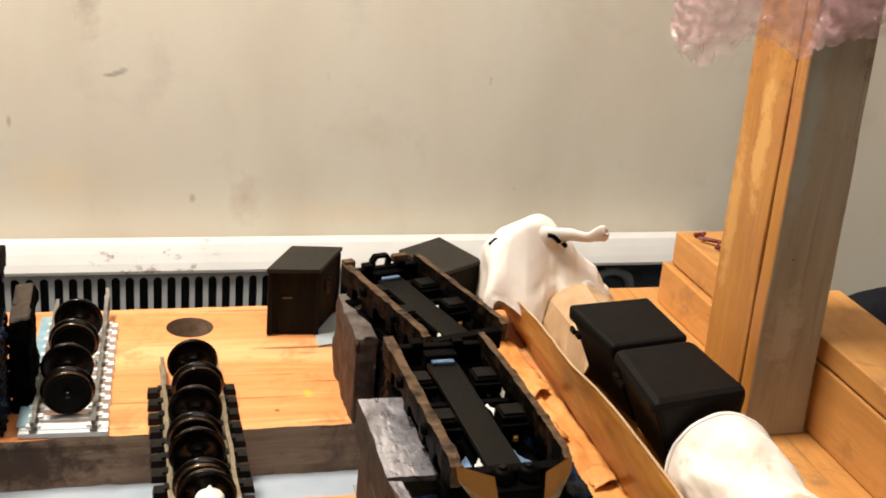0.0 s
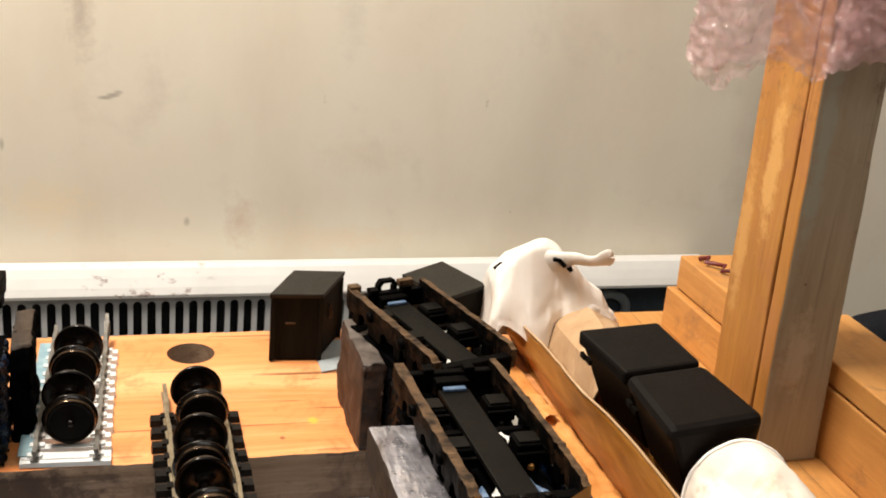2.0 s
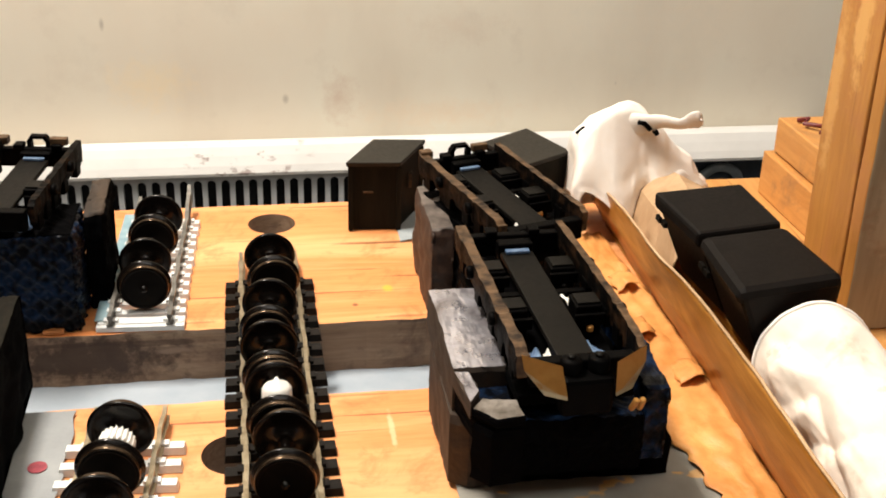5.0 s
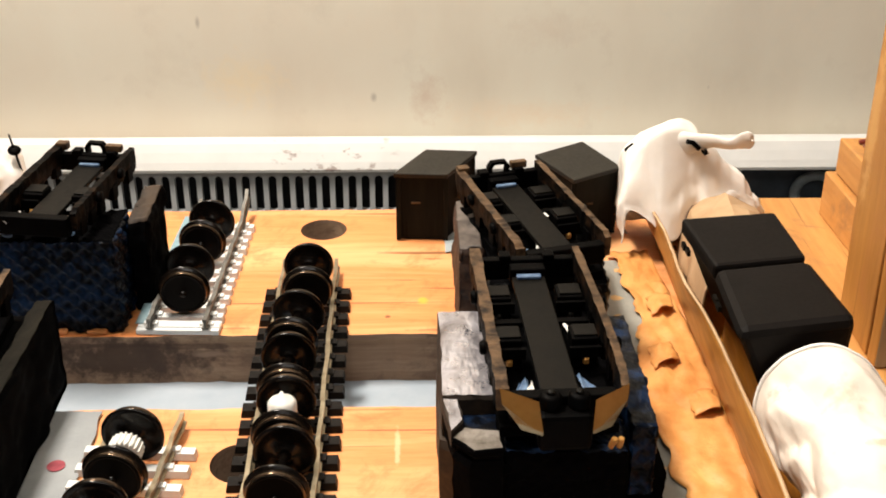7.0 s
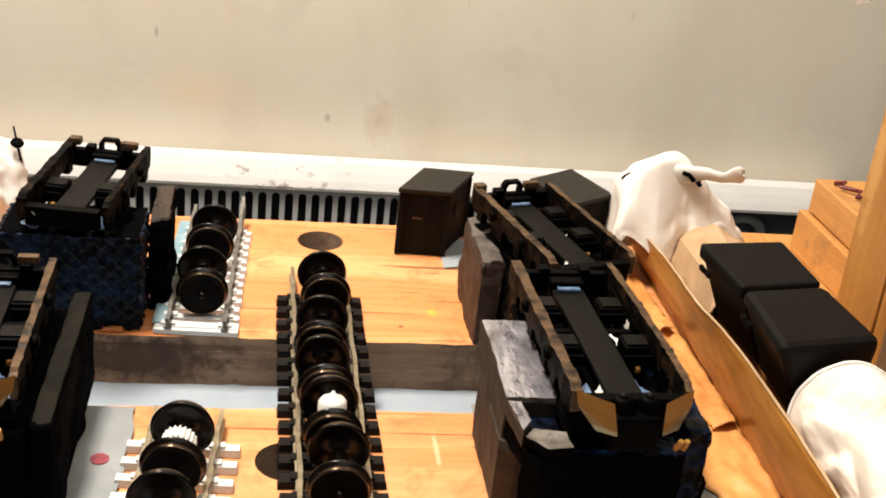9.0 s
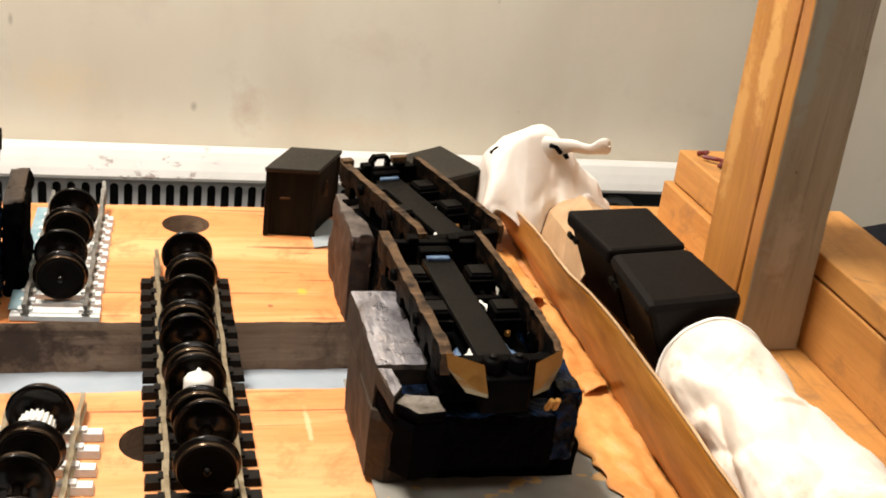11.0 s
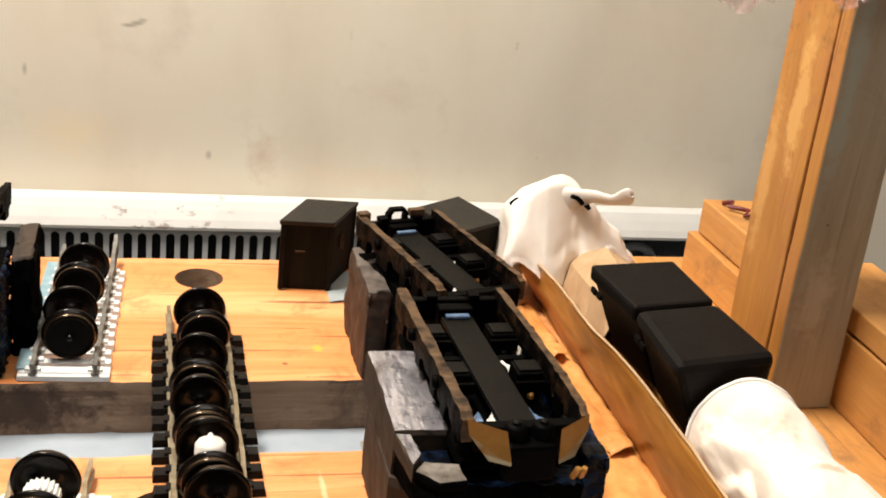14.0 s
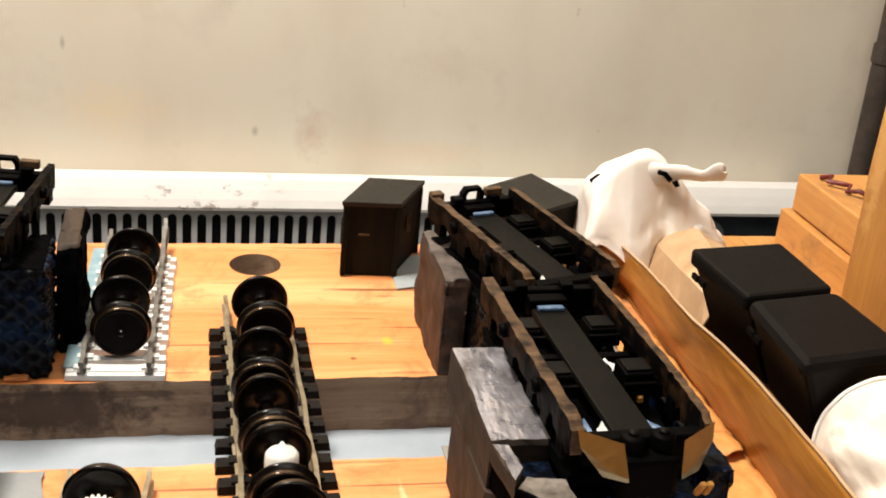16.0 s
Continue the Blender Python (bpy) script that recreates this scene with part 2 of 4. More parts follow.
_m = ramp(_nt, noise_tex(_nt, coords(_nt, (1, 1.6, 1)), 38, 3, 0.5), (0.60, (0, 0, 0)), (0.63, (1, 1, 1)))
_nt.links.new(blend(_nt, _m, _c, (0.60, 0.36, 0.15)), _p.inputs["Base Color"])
BLUE_CARD = mottled("blue_grey_painted_card", (0.21, 0.225, 0.235), (0.30, 0.315, 0.32), 20, 0.6)
SILVER, _nt, _p = shader("silver_tape", 0.3, 0.75)
_n = noise_tex(_nt, coords(_nt, (34, 22, 34)), 1.0, 6, 0.62, 0.8)
_nt.links.new(ramp(_nt, _n, (0.28, (0.13, 0.115, 0.115)), (0.44, (0.31, 0.295, 0.32)), (0.64, (0.52, 0.52, 0.58))), _p.inputs["Base Color"])
_nt.links.new(ramp(_nt, noise_tex(_nt, coords(_nt), 80, 4, 0.6), (0.3, (0.18, 0.18, 0.18)), (0.7, (0.48, 0.48, 0.48))), _p.inputs["Roughness"])
relief(_nt, _p, noise_tex(_nt, coords(_nt, (64, 24, 50)), 1.0, 3, 0.5), 0.7, 0.005)
TAPE_OLD = mottled("stained_tape", (0.05, 0.038, 0.024), (0.24, 0.215, 0.19), 60, 0.35, 0.2, 0.4, 0.0015, 0.5, 0.38, 0.62)
BRASS = mottled("brass_sheet", (0.40, 0.19, 0.042), (0.54, 0.285, 0.078), 40, 0.40, 0.5, 0.08)
BAR_BROWN = mottled("worn_brown_bar", (0.010, 0.0055, 0.003), (0.108, 0.063, 0.032), 75, 0.5, 0.1, 0.3, 0.0008, 0.2, 0.36, 0.60)
BAR_SIDE = mottled("grimy_bar_side", (0.0008, 0.0006, 0.0005), (0.034, 0.017, 0.008), 60, 0.6, 0.0, 0.4, 0.001, 0.06, 0.50, 0.68)
GUNMETAL = mottled("dark_chassis_plate", (0.0014, 0.0012, 0.0009), (0.0050, 0.0041, 0.0030), 50, 0.5, 0.0, 0.1, 0.0003, 0.10)
BLUE_BAG = mottled("blue_quilted_plastic", (0.0005, 0.0010, 0.0026), (0.008, 0.028, 0.080), 50, 0.34, 0, 0.3, 0.002, 0.13, 0.46, 0.72)
BLUE_PALE = mottled("pale_blue_film", (0.04, 0.08, 0.16), (0.22, 0.32, 0.46), 60, 0.3, 0, 0.2)
RED = mottled("dark_red_scrap", (0.09, 0.012, 0.012), (0.20, 0.03, 0.03), 60, 0.5)
PINK = mottled("red_paint_spot", (0.20, 0.02, 0.035), (0.34, 0.05, 0.07), 160, 0.5)
PIPE = mottled("rusty_dark_pipe", (0.035, 0.028, 0.024), (0.085, 0.062, 0.05), 30, 0.6, 0.2, 0.3)
CHAIR_BLACK = mottled("black_fabric", (0.006, 0.007, 0.010), (0.012, 0.013, 0.018), 200, 0.9, 0, 0.4, 0.0006, 0.2)
LINO = mottled("grey_floor", (0.20, 0.19, 0.18), (0.28, 0.27, 0.25), 8, 0.6)
CEILING = mottled("ceiling_paint", (0.70, 0.69, 0.66), (0.76, 0.75, 0.72), 4, 0.8)
BUBBLE, _nt, _p = shader("pink_bubble_wrap", 0.12, 0, 0.8)
_p.inputs["Base Color"].default_value = (0.95, 0.62, 0.65, 1)
_p.inputs["Alpha"].default_value = 0.34
_p.inputs["Roughness"].default_value = 0.07
_p.inputs["Coat Weight"].default_value = 1.0
_p.inputs["Coat Roughness"].default_value = 0.04
_p.inputs["Coat IOR"].default_value = 2.0
relief(_nt, _p, noise_tex(_nt, coords(_nt), 70, 3, 0.6, 1.5), 1.0, 0.008)

# wall plaster: pale grey-beige with large soft stains, scuffs and warmer areas low down
PLASTER, _nt, _p = shader("stained_plaster", 0.75, 0, 0.3)
_big = noise_tex(_nt, coords(_nt, (2.6, 1, 1.2)), 1.5, 5, 0.55)
_c = ramp(_nt, _big, (0.30, (0.73, 0.66, 0.545)), (0.48, (0.82, 0.765, 0.645)), (0.68, (0.85, 0.815, 0.70)))
_mid = noise_tex(_nt, coords(_nt, (1, 1, 1)), 7, 6, 0.65)
_c = blend(_nt, ramp(_nt, _mid, (0.56, (0, 0, 0)), (0.80, (0.30, 0.30, 0.30))), _c, (0.44, 0.35, 0.29))
_warm = noise_tex(_nt, coords(_nt, (1, 1, 1)), 2.2, 3, 0.5)
_c = blend(_nt, ramp(_nt, _warm, (0.48, (0, 0, 0)), (0.72, (0.5, 0.5, 0.5))), _c, (0.80, 0.66, 0.53))
_spot = noise_tex(_nt, coords(_nt, (1.3, 1, 1)), 24, 3, 0.5)
_c = blend(_nt, ramp(_nt, _spot, (0.735, (0, 0, 0)), (0.80, (0.5, 0.5, 0.5))), _c, (0.28, 0.24, 0.20))
_c = spots(_nt, _c, [((-0.055, 1.71, 0.21), (0.040, 0.4, 0.14), 0.55, (0.42, 0.36, 0.30)), ((0.035, 1.71, 0.12), (0.045, 0.4, 0.10), 0.22, (0.50, 0.42, 0.35)),
                     ((0.155, 1.71, -0.075), (0.060, 0.4, 0.085), 0.5, (0.60, 0.43, 0.33)), ((0.32, 1.71, 0.02), (0.16, 0.4, 0.06), 0.25, (0.68, 0.54, 0.43)),
                     ((-0.10, 1.71, -0.05), (0.13, 0.4, 0.09), 0.60, (0.90, 0.74, 0.50)), ((0.30, 1.71, -0.10), (0.26, 0.4, 0.05), 0.45, (0.84, 0.67, 0.50)), ((0.30, 1.71, 0.22), (0.05, 0.4, 0.16), 0.25, (0.52, 0.47, 0.42)),
                     ((0.60, 1.71, 0.10), (0.26, 0.4, 0.40), 0.35, (0.72, 0.71, 0.63))], 0.45, 2.3)
# old scuffs and marks
for _at, _sz, _k in (((-0.0265, 1.71, 0.0995), (75, 1, 260), 0.55), ((-0.0165, 1.71, 0.1030), (85, 1, 230), 0.55), ((-0.0095, 1.71, 0.1070), (120, 1, 230), 0.4), ((0.081, 1.71, -0.075), (170, 1, 110), 0.4), ((-0.158, 1.71, 0.034), (240, 1, 90), 0.4)):
    _mp = node(_nt, "ShaderNodeMapping", Scale=_sz, Location=(-_at[0] * _sz[0], 0, -_at[2] * _sz[2]))
    _tc = _nt.nodes.new("ShaderNodeTexCoord")
    _nt.links.new(_tc.outputs["Object"], _mp.inputs["Vector"])
    _sep = _nt.nodes.new("ShaderNodeSeparateXYZ")
    _nt.links.new(_mp.outputs[0], _sep.inputs[0])
    _xy = _nt.nodes.new("ShaderNodeCombineXYZ")
    _nt.links.new(_sep.outputs[0], _xy.inputs[0]), _nt.links.new(_sep.outputs[2], _xy.inputs[1])
    _len = _nt.nodes.new("ShaderNodeVectorMath")
    _len.operation = "LENGTH"
    _nt.links.new(_xy.outputs[0], _len.inputs[0])
    _c = blend(_nt, ramp(_nt, _len.outputs["Value"], (0.25, (_k, _k, _k)), (0.95, (0, 0, 0))), _c, (0.20, 0.17, 0.14))
_nt.links.new(_c, _p.inputs["Base Color"])
relief(_nt, _p, noise_tex(_nt, coords(_nt), 60, 5), 0.08, 0.002)
# For walls out of view: dark brown-grey to lower the bounced light.
DIM_WALL = mottled("unseen_dim_wall", (0.20, 0.18, 0.16), (0.26, 0.235, 0.21), 5, 0.8)


# ---- mesh helpers ----
def thing(name, label, category, group="", kind="", at=(0, 0, 0)):
    ob = new(name)
    ob.location = at
    ob.empty_display_size = 0.01
    return tagged(ob, label, category, group, kind)


def part(name, bm, material, parent=None, label="", smooth=False, bevel=0.0):
    me = bpy.data.meshes.new(name)
    bmesh.ops.recalc_face_normals(bm, faces=bm.faces)
    bm.to_mesh(me)
    bm.free()
    for mt in (material if isinstance(material, (list, tuple)) else [material]):
        me.materials.append(mt)
    if smooth:
        for f in me.polygons:
            f.use_smooth = True
    ob = new(name, me)
    if parent:
        ob.parent = parent
    if bevel:
        md = ob.modifiers.new("edge", "BEVEL")
        md.width, md.segments, md.limit_method = bevel, 2, "ANGLE"
    return tagged(ob, label)


def box(bm, x0, x1, y0, y1, z0, z1, m=None, mi=0):
    r = bmesh.ops.create_cube(bm, size=1, matrix=(m or Matrix()) @ Matrix.Translation(((x0 + x1) / 2, (y0 + y1) / 2, (z0 + z1) / 2)) @ Matrix.Diagonal((x1 - x0, y1 - y0, z1 - z0, 1)))
    for f in {f for v in r["verts"] for f in v.link_faces}:
        f.material_index = mi
    return r["verts"]


def one_box(*a, m=None):
    bm = bmesh.new()
    box(bm, *a, m=m)
    return bm


def lathe(bm, profile, m, n=40):
    """Turn (radius, height) pairs round the z axis of m."""
    rings = []
    for r, h in profile:
        rings.append([bm.verts.new(m @ Vector((r * math.cos(6.28318 * k / n), r * math.sin(6.28318 * k / n), h))) for k in range(n)])
    for a, b in zip(rings, rings[1:]):
        for k in range(n):
            bm.faces.new((a[k], a[(k + 1) % n], b[(k + 1) % n], b[k]))
    bm.faces.new(rings[0][::-1])
    bm.faces.new(rings[-1])
    return bm


def tube(bm, path, radius, n=8):
    """A round wire along a path of points."""
    path = [Vector(p) for p in path]
    rings = []
    for i, p in enumerate(path):
        d = (path[min(i + 1, len(path) - 1)] - path[max(i - 1, 0)]).normalized()
        u = d.orthogonal().normalized()
        w = d.cross(u)
        rings.append([bm.verts.new(p + radius * (math.cos(6.28318 * k / n) * u + math.sin(6.28318 * k / n) * w)) for k in range(n)])
    for a, b in zip(rings, rings[1:]):
        best = min(range(n), key=lambda s: (b[s].co - a[0].co).length)
        for k in range(n):
            bm.faces.new((a[k], a[(k + 1) % n], b[(k + 1 + best) % n], b[(k + best) % n]))
    bm.faces.new(rings[0][::-1])
    bm.faces.new(rings[-1])
    return bm


def surface(nu, nv, fn, thick=0.0):
    """A sheet of nu by nv cells from fn(u, v), made solid downwards when thick is given."""
    bm = bmesh.new()
    g = [[bm.verts.new(fn(i / nu, j / nv)) for j in range(nv + 1)] for i in range(nu + 1)]
    for i in range(nu):
        for j in range(nv):
            bm.faces.new((g[i][j], g[i + 1][j], g[i + 1][j + 1], g[i][j + 1]))
    if thick:
        bmesh.ops.recalc_face_normals(bm, faces=bm.faces)
        bmesh.ops.solidify(bm, geom=bm.faces[:], thickness=thick)
    return bm


def lump(p, scale, seed=0.0):
    return noise.fractal(Vector(p) * scale + Vector((seed, seed * 1.7, -seed)), 0.9, 2.0, 4)


def crumple(p, scale, seed=0.0):
    """Facets with sharp valleys between them, as in crushed paper: 0 along a crease."""
    d = noise.voronoi(Vector(p) * scale + Vector((seed, seed * 2.3, -seed)))[0]
    return d[1] - d[0]


def fold(p, scale, seed=0.0):
    return noise.ridged_multi_fractal(Vector(p) * scale + Vector((seed, -seed, seed)), 1.0, 2.0, 3, 1.0, 2.0) - 1.0


def through_points(pts, v):
    """A smooth curve through points, v from 0 to 1."""
    k = min(int(v * (len(pts) - 1)), len(pts) - 2)
    f = v * (len(pts) - 1) - k
    a, b, c, d = (Vector(pts[max(0, min(len(pts) - 1, k + q))]) for q in (-1, 0, 1, 2))
    return 0.5 * (2 * b + (c - a) * f + (2 * a - 5 * b + 4 * c - d) * f * f + (3 * b - a - 3 * c + d) * f ** 3)


# ---- room ----
def slab(name, x0, x1, y0, y1, z0, z1, material, label, category):
    return tagged(part(name, one_box(x0, x1, y0, y1, z0, z1), material), label, category, "", "structure")


slab("wall_north", -1.75, 1.95, 1.71, 1.83, -0.82, 1.75, PLASTER, "stained pale beige plaster wall behind the radiator", "wall")
# Unseen walls added to close the room, kept dark against bounce.
slab("wall_south", -1.75, 1.95, -1.72, -1.60, -0.82, 1.75, DIM_WALL, "unseen brown-grey wall, dark to cut bounced light", "wall")
slab("wall_west", -1.87, -1.75, -1.72, 1.83, -0.82, 1.75, DIM_WALL, "unseen brown-grey wall, dark to cut bounced light", "wall")
slab("wall_east", 1.95, 2.07, -1.72, 1.83, -0.82, 1.75, DIM_WALL, "unseen brown-grey wall, dark to cut bounced light", "wall")
slab("floor", -1.87, 2.07, -1.72, 1.83, -0.92, -0.82, LINO, "grey workshop floor", "floor")
slab("ceiling", -1.87, 2.07, -1.72, 1.83, 1.75, 1.85, CEILING, "plain white painted ceiling", "ceiling")


# ---- radiator ----
def radiator():
    rad = thing("radiator", "white enamelled radiator with slotted grey grille under the wall", "radiator", at=(0, 1.65, -0.8))
    lift = Matrix.Translation((0, -1.65, 0.8))
    bm = bmesh.new()
    prof = [(1.690, -0.1615), (1.645, -0.1615), (1.6375, -0.1590), (1.6365, -0.1545), (1.641, -0.145), (1.648, -0.133), (1.655, -0.1225), (1.663, -0.1185), (1.672, -0.1190), (1.690, -0.135)]
    ends = [[bm.verts.new((x, y, z)) for y, z in prof] for x in (-1.55, 0.86)]
    for k in range(len(prof)):
        bm.faces.new((ends[0][k], ends[0][(k + 1) % len(prof)], ends[1][(k + 1) % len(prof)], ends[1][k]))
    bm.faces.new(ends[0]), bm.faces.new(ends[1][::-1])
    bm.transform(lift)
    part("top_rail", bm, RADIATOR_WHITE, rad, "chipped white rounded top rail")
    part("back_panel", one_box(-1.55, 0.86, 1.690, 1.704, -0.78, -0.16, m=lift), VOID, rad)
    part("front_panel", one_box(-1.55, 0.60, 1.6465, 1.662, -0.78, -0.2247, m=lift), GRILLE, rad)
    part("grille_strip", one_box(-1.55, 0.60, 1.6465, 1.656, -0.1680, -0.1630, m=lift), GRILLE, rad)
    part("side_panel", one_box(0.60, 0.86, 1.668, 1.682, -0.78, -0.162, m=lift), DARK_BLUE, rad, "dark blue-grey side panel")
    part("foot", one_box(-1.2, -1.1, 1.64, 1.69, -0.82, -0.78, m=lift), GRILLE, rad)
    part("foot", one_box(0.4, 0.5, 1.64, 1.69, -0.82, -0.78, m=lift), GRILLE, rad)
    bm = bmesh.new()
    H = 0.0285
    zs = [-H, -H + 0.0012, -H + 0.0028, -H + 0.005, H - 0.005, H - 0.0028, H - 0.0012, H]
    ws = [0.0090, 0.0068, 0.0047, 0.0036, 0.0036, 0.0047, 0.0068, 0.0090]
    rows = [[bm.verts.new((sx * w, sy * 0.0045, z)) for sx, sy in ((-1, -1), (1, -1), (1, 1), (-1, 1))] for z, w in zip(zs, ws)]
    for a, b in zip(rows, rows[1:]):
        for k in range(4):
            bm.faces.new((a[k], a[(k + 1) % 4], b[(k + 1) % 4], b[k]))
    bm.faces.new(rows[0]), bm.faces.new(rows[-1][::-1])
    first = part("slat", bm, GRILLE, rad)
    first.location = (-1.53, 0.001, 0.8 - 0.1960)
    x = -1.53 + 0.0187
    while x < 0.59:
        s = new("slat", first.data)
        s.parent = rad
        s.location = (x, 0.001, 0.8 - 0.1960)
        x += 0.0187
    bm = bmesh.new()
    n, m2 = 36, 10
    ring = [[bm.verts.new((0.715 + (0.030 + 0.008 * math.cos(6.28318 * j / m2)) * math.cos(6.28318 * i / n), 0.012 + 0.006 * math.sin(6.28318 * j / m2), 0.8 - 0.205 + (0.026 + 0.007 * math.cos(6.28318 * j / m2)) * math.sin(6.28318 * i / n))) for j in range(m2)] for i in range(n)]
    for i in range(n):
        for j in range(m2):
            bm.faces.new((ring[i][j], ring[(i + 1) % n][j], ring[(i + 1) % n][(j + 1) % m2], ring[i][(j + 1) % m2]))
    part("valve_ring", bm, mottled("grey_valve_ring", (0.12, 0.15, 0.17), (0.22, 0.25, 0.27), 40, 0.5), rad, "grey round valve ring", True)


radiator()

pipe = thing("wall_pipe", "dark rusty heating pipe running up the wall", "pipe", at=(0.950, 1.68, -0.82))
bm = bmesh.new()
tube(bm, [(0.020 - 0.055 * k / 24, 0.0, 2.57 * k / 24) for k in range(25)], 0.017, 14)
part("tube", bm, PIPE, pipe, "", True)
bm = bmesh.new()
tube(bm, [(0.0005, 0, 0.88), (0.0, 0, 0.905)], 0.0190, 14)
part("collar", bm, PIPE, pipe)

# ---- workbench ----
bench = thing("workbench", "workbench with a pale grey laminate top", "workbench", at=(0.1, 0.55, -0.82))
part("worktop", one_box(-1.15, 0.62, -0.50, 0.70, 0.735, 0.775), TABLE, bench, "", False, 0.004)
for lx in (-1.08, 0.55):
    for ly in (-0.43, 0.63):
        part("leg", one_box(lx - 0.03, lx + 0.03, ly - 0.03, ly + 0.03, 0.0, 0.735), OLD_SHADED_EDGE, bench, "", False, 0.003)


def plank(x0, x1, y0, y1, holes, seed, label):
    """A worn plank with drilled holes; top pine, edges weathered."""
    bm = bmesh.new()
    out = []
    nx, ny = int((x1 - x0) / 0.012), 16
    for k in range(nx):
        out.append((x0 + (x1 - x0) * k / nx, y0, 0))
    for k in range(ny):
        out.append((x1, y0 + (y1 - y0) * k / ny, 1))
    for k in range(nx):
        out.append((x1 - (x1 - x0) * k / nx, y1, 2))
    for k in range(ny):
        out.append((x0, y1 - (y1 - y0) * k / ny, 3))
    vs = []
    for x, y, s in out:
        d = 0.0022 * lump((x, y, 0), 30, seed) + 0.0012 * lump((x, y, 3), 90, seed)
        vs.append(bm.verts.new((x + (d if s in (1, 3) else 0), y + (d if s in (0, 2) else 0), 0)))
    edges = [bm.edges.new((vs[k], vs[(k + 1) % len(vs)])) for k in range(len(vs))]
    for hx, hy, hr in holes:
        hv = [bm.verts.new((hx + hr * math.cos(6.28318 * k / 48), hy + hr * math.sin(6.28318 * k / 48), 0)) for k in range(48)]
        edges += [bm.edges.new((hv[k], hv[(k + 1) % 48])) for k in range(48)]
    bmesh.ops.triangle_fill(bm, use_beauty=True, edges=edges)
    top = bm.faces[:]
    r = bmesh.ops.extrude_face_region(bm, geom=top)
    low = [v for v in r["geom"] if isinstance(v, bmesh.types.BMVert)]
    for v in low:
        v.co.z = -0.045
        v.co.y += 0.0015 * lump(v.co, 25, seed + 4)
    bm.normal_update()
    bmesh.ops.recalc_face_normals(bm, faces=bm.faces)
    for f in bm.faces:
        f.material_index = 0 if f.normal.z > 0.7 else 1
    ob = part("plank", bm, [PINE, OLD_SHADED_EDGE], None, label, False, 0.0012)
    return tagged(ob, label, "plank", "planks on the workbench")


plank(-1.0, 0.64, 0.944, 1.180, [(0.051, 1.1365, 0.0218)], 1.0, "wide pine plank with a drilled hole, weathered front edge with shade painted at left")
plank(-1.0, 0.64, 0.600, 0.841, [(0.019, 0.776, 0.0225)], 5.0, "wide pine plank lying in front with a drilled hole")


# ---- track and wheels ----
def track(name, label, length, pitch, sleeper_len, bed, sleeper_mat, rail_mat, at, turn, sw=0.011, lift=0.0, rise=0.0):
    """Straight model track running towards +y from its origin."""
    t = thing(name, label, "model track", at=at)
    t.rotation_euler.z = radians(turn)
    h = sleeper_len / 2
    bm = bmesh.new()
    vs = box(bm, -h, h, -sw / 2, sw / 2, lift, lift + 0.0055)
    for v in vs:
        if v.co.z > lift + 0.003:
            v.co.x *= 0.975
            v.co.y *= 0.86
    for s in (-1, 1):
        box(bm, s * 0.0227 - 0.0055, s * 0.0227 + 0.0055, -sw * 0.32, sw * 0.32, lift + 0.0055, lift + 0.0078)
    first = part("sleeper", bm, sleeper_mat, t)
    first.location.y = sw / 2
    for k in range(1, int(length / pitch)):
        s = new("sleeper", first.data)
        s.parent = t
        s.location = (random.uniform(-0.0006, 0.0006), sw / 2 + k * pitch, 0)
        s.rotation_euler.z = random.uniform(-0.015, 0.015)
    for s in (-1, 1):
        bm = bmesh.new()
        n = 24
        sec = [(-0.0028, 0.0056), (0.0028, 0.0056), (0.0028, 0.0068), (0.0008, 0.0072), (0.0008, 0.0112), (0.0016, 0.0118), (0.0016, 0.0148), (-0.0016, 0.0148), (-0.0016, 0.0118), (-0.0008, 0.0112), (-0.0008, 0.0072), (-0.0028, 0.0068)]
        rings = []
        for i in range(n + 1):
            y = (length + 0.012) * i / n - 0.004
            up = (rise if s > 0 else rise * 0.2) * max(0, (i - 18) / 6) ** 2
            rings.append([bm.verts.new((s * 0.0227 + a + 0.0006 * math.sin(i * 1.7), y, lift + b + up)) for a, b in sec])
        for a, b in zip(rings, rings[1:]):
            for k in range(12):
                bm.faces.new((a[k], a[(k + 1) % 12], b[(k + 1) % 12], b[k]))
        bm.faces.new(rings[0]), bm.faces.new(rings[-1][::-1])
        part("rail", bm, rail_mat, t)
    if bed:
        part("edge_strip", one_box(-h - 0.002, -h + 0.010, 0.004, length * 0.96, 0.0060, 0.0068), BLUE_GREY, t, "blue-grey strip along the sleeper ends")
        part("end_plate", one_box(-h, h, -0.004, 0.012, 0.0005, 0.0045), sleeper_mat, t)
    return t


track("model_track", "straight model track with dark sleepers and tarnished rails", 0.445, 0.0213, 0.0735, False, SLEEPER, RAIL, (0.0505, 0.595, 0.0005), 0.6, 0.0115)
track("model_track", "short model track with white sleepers on the plank", 0.212, 0.0152, 0.067, True, WHITE_PLASTIC, RAIL_GREY, (-0.0545, 0.948, 0.0005), -2.0, 0.0085, 0.0, 0.014)
track("model_track", "short model track with spaced white sleepers", 0.205, 0.0195, 0.078, False, WHITE_PLASTIC, RAIL, (-0.0635, 0.605, 0.0005), -3.5, 0.0085)


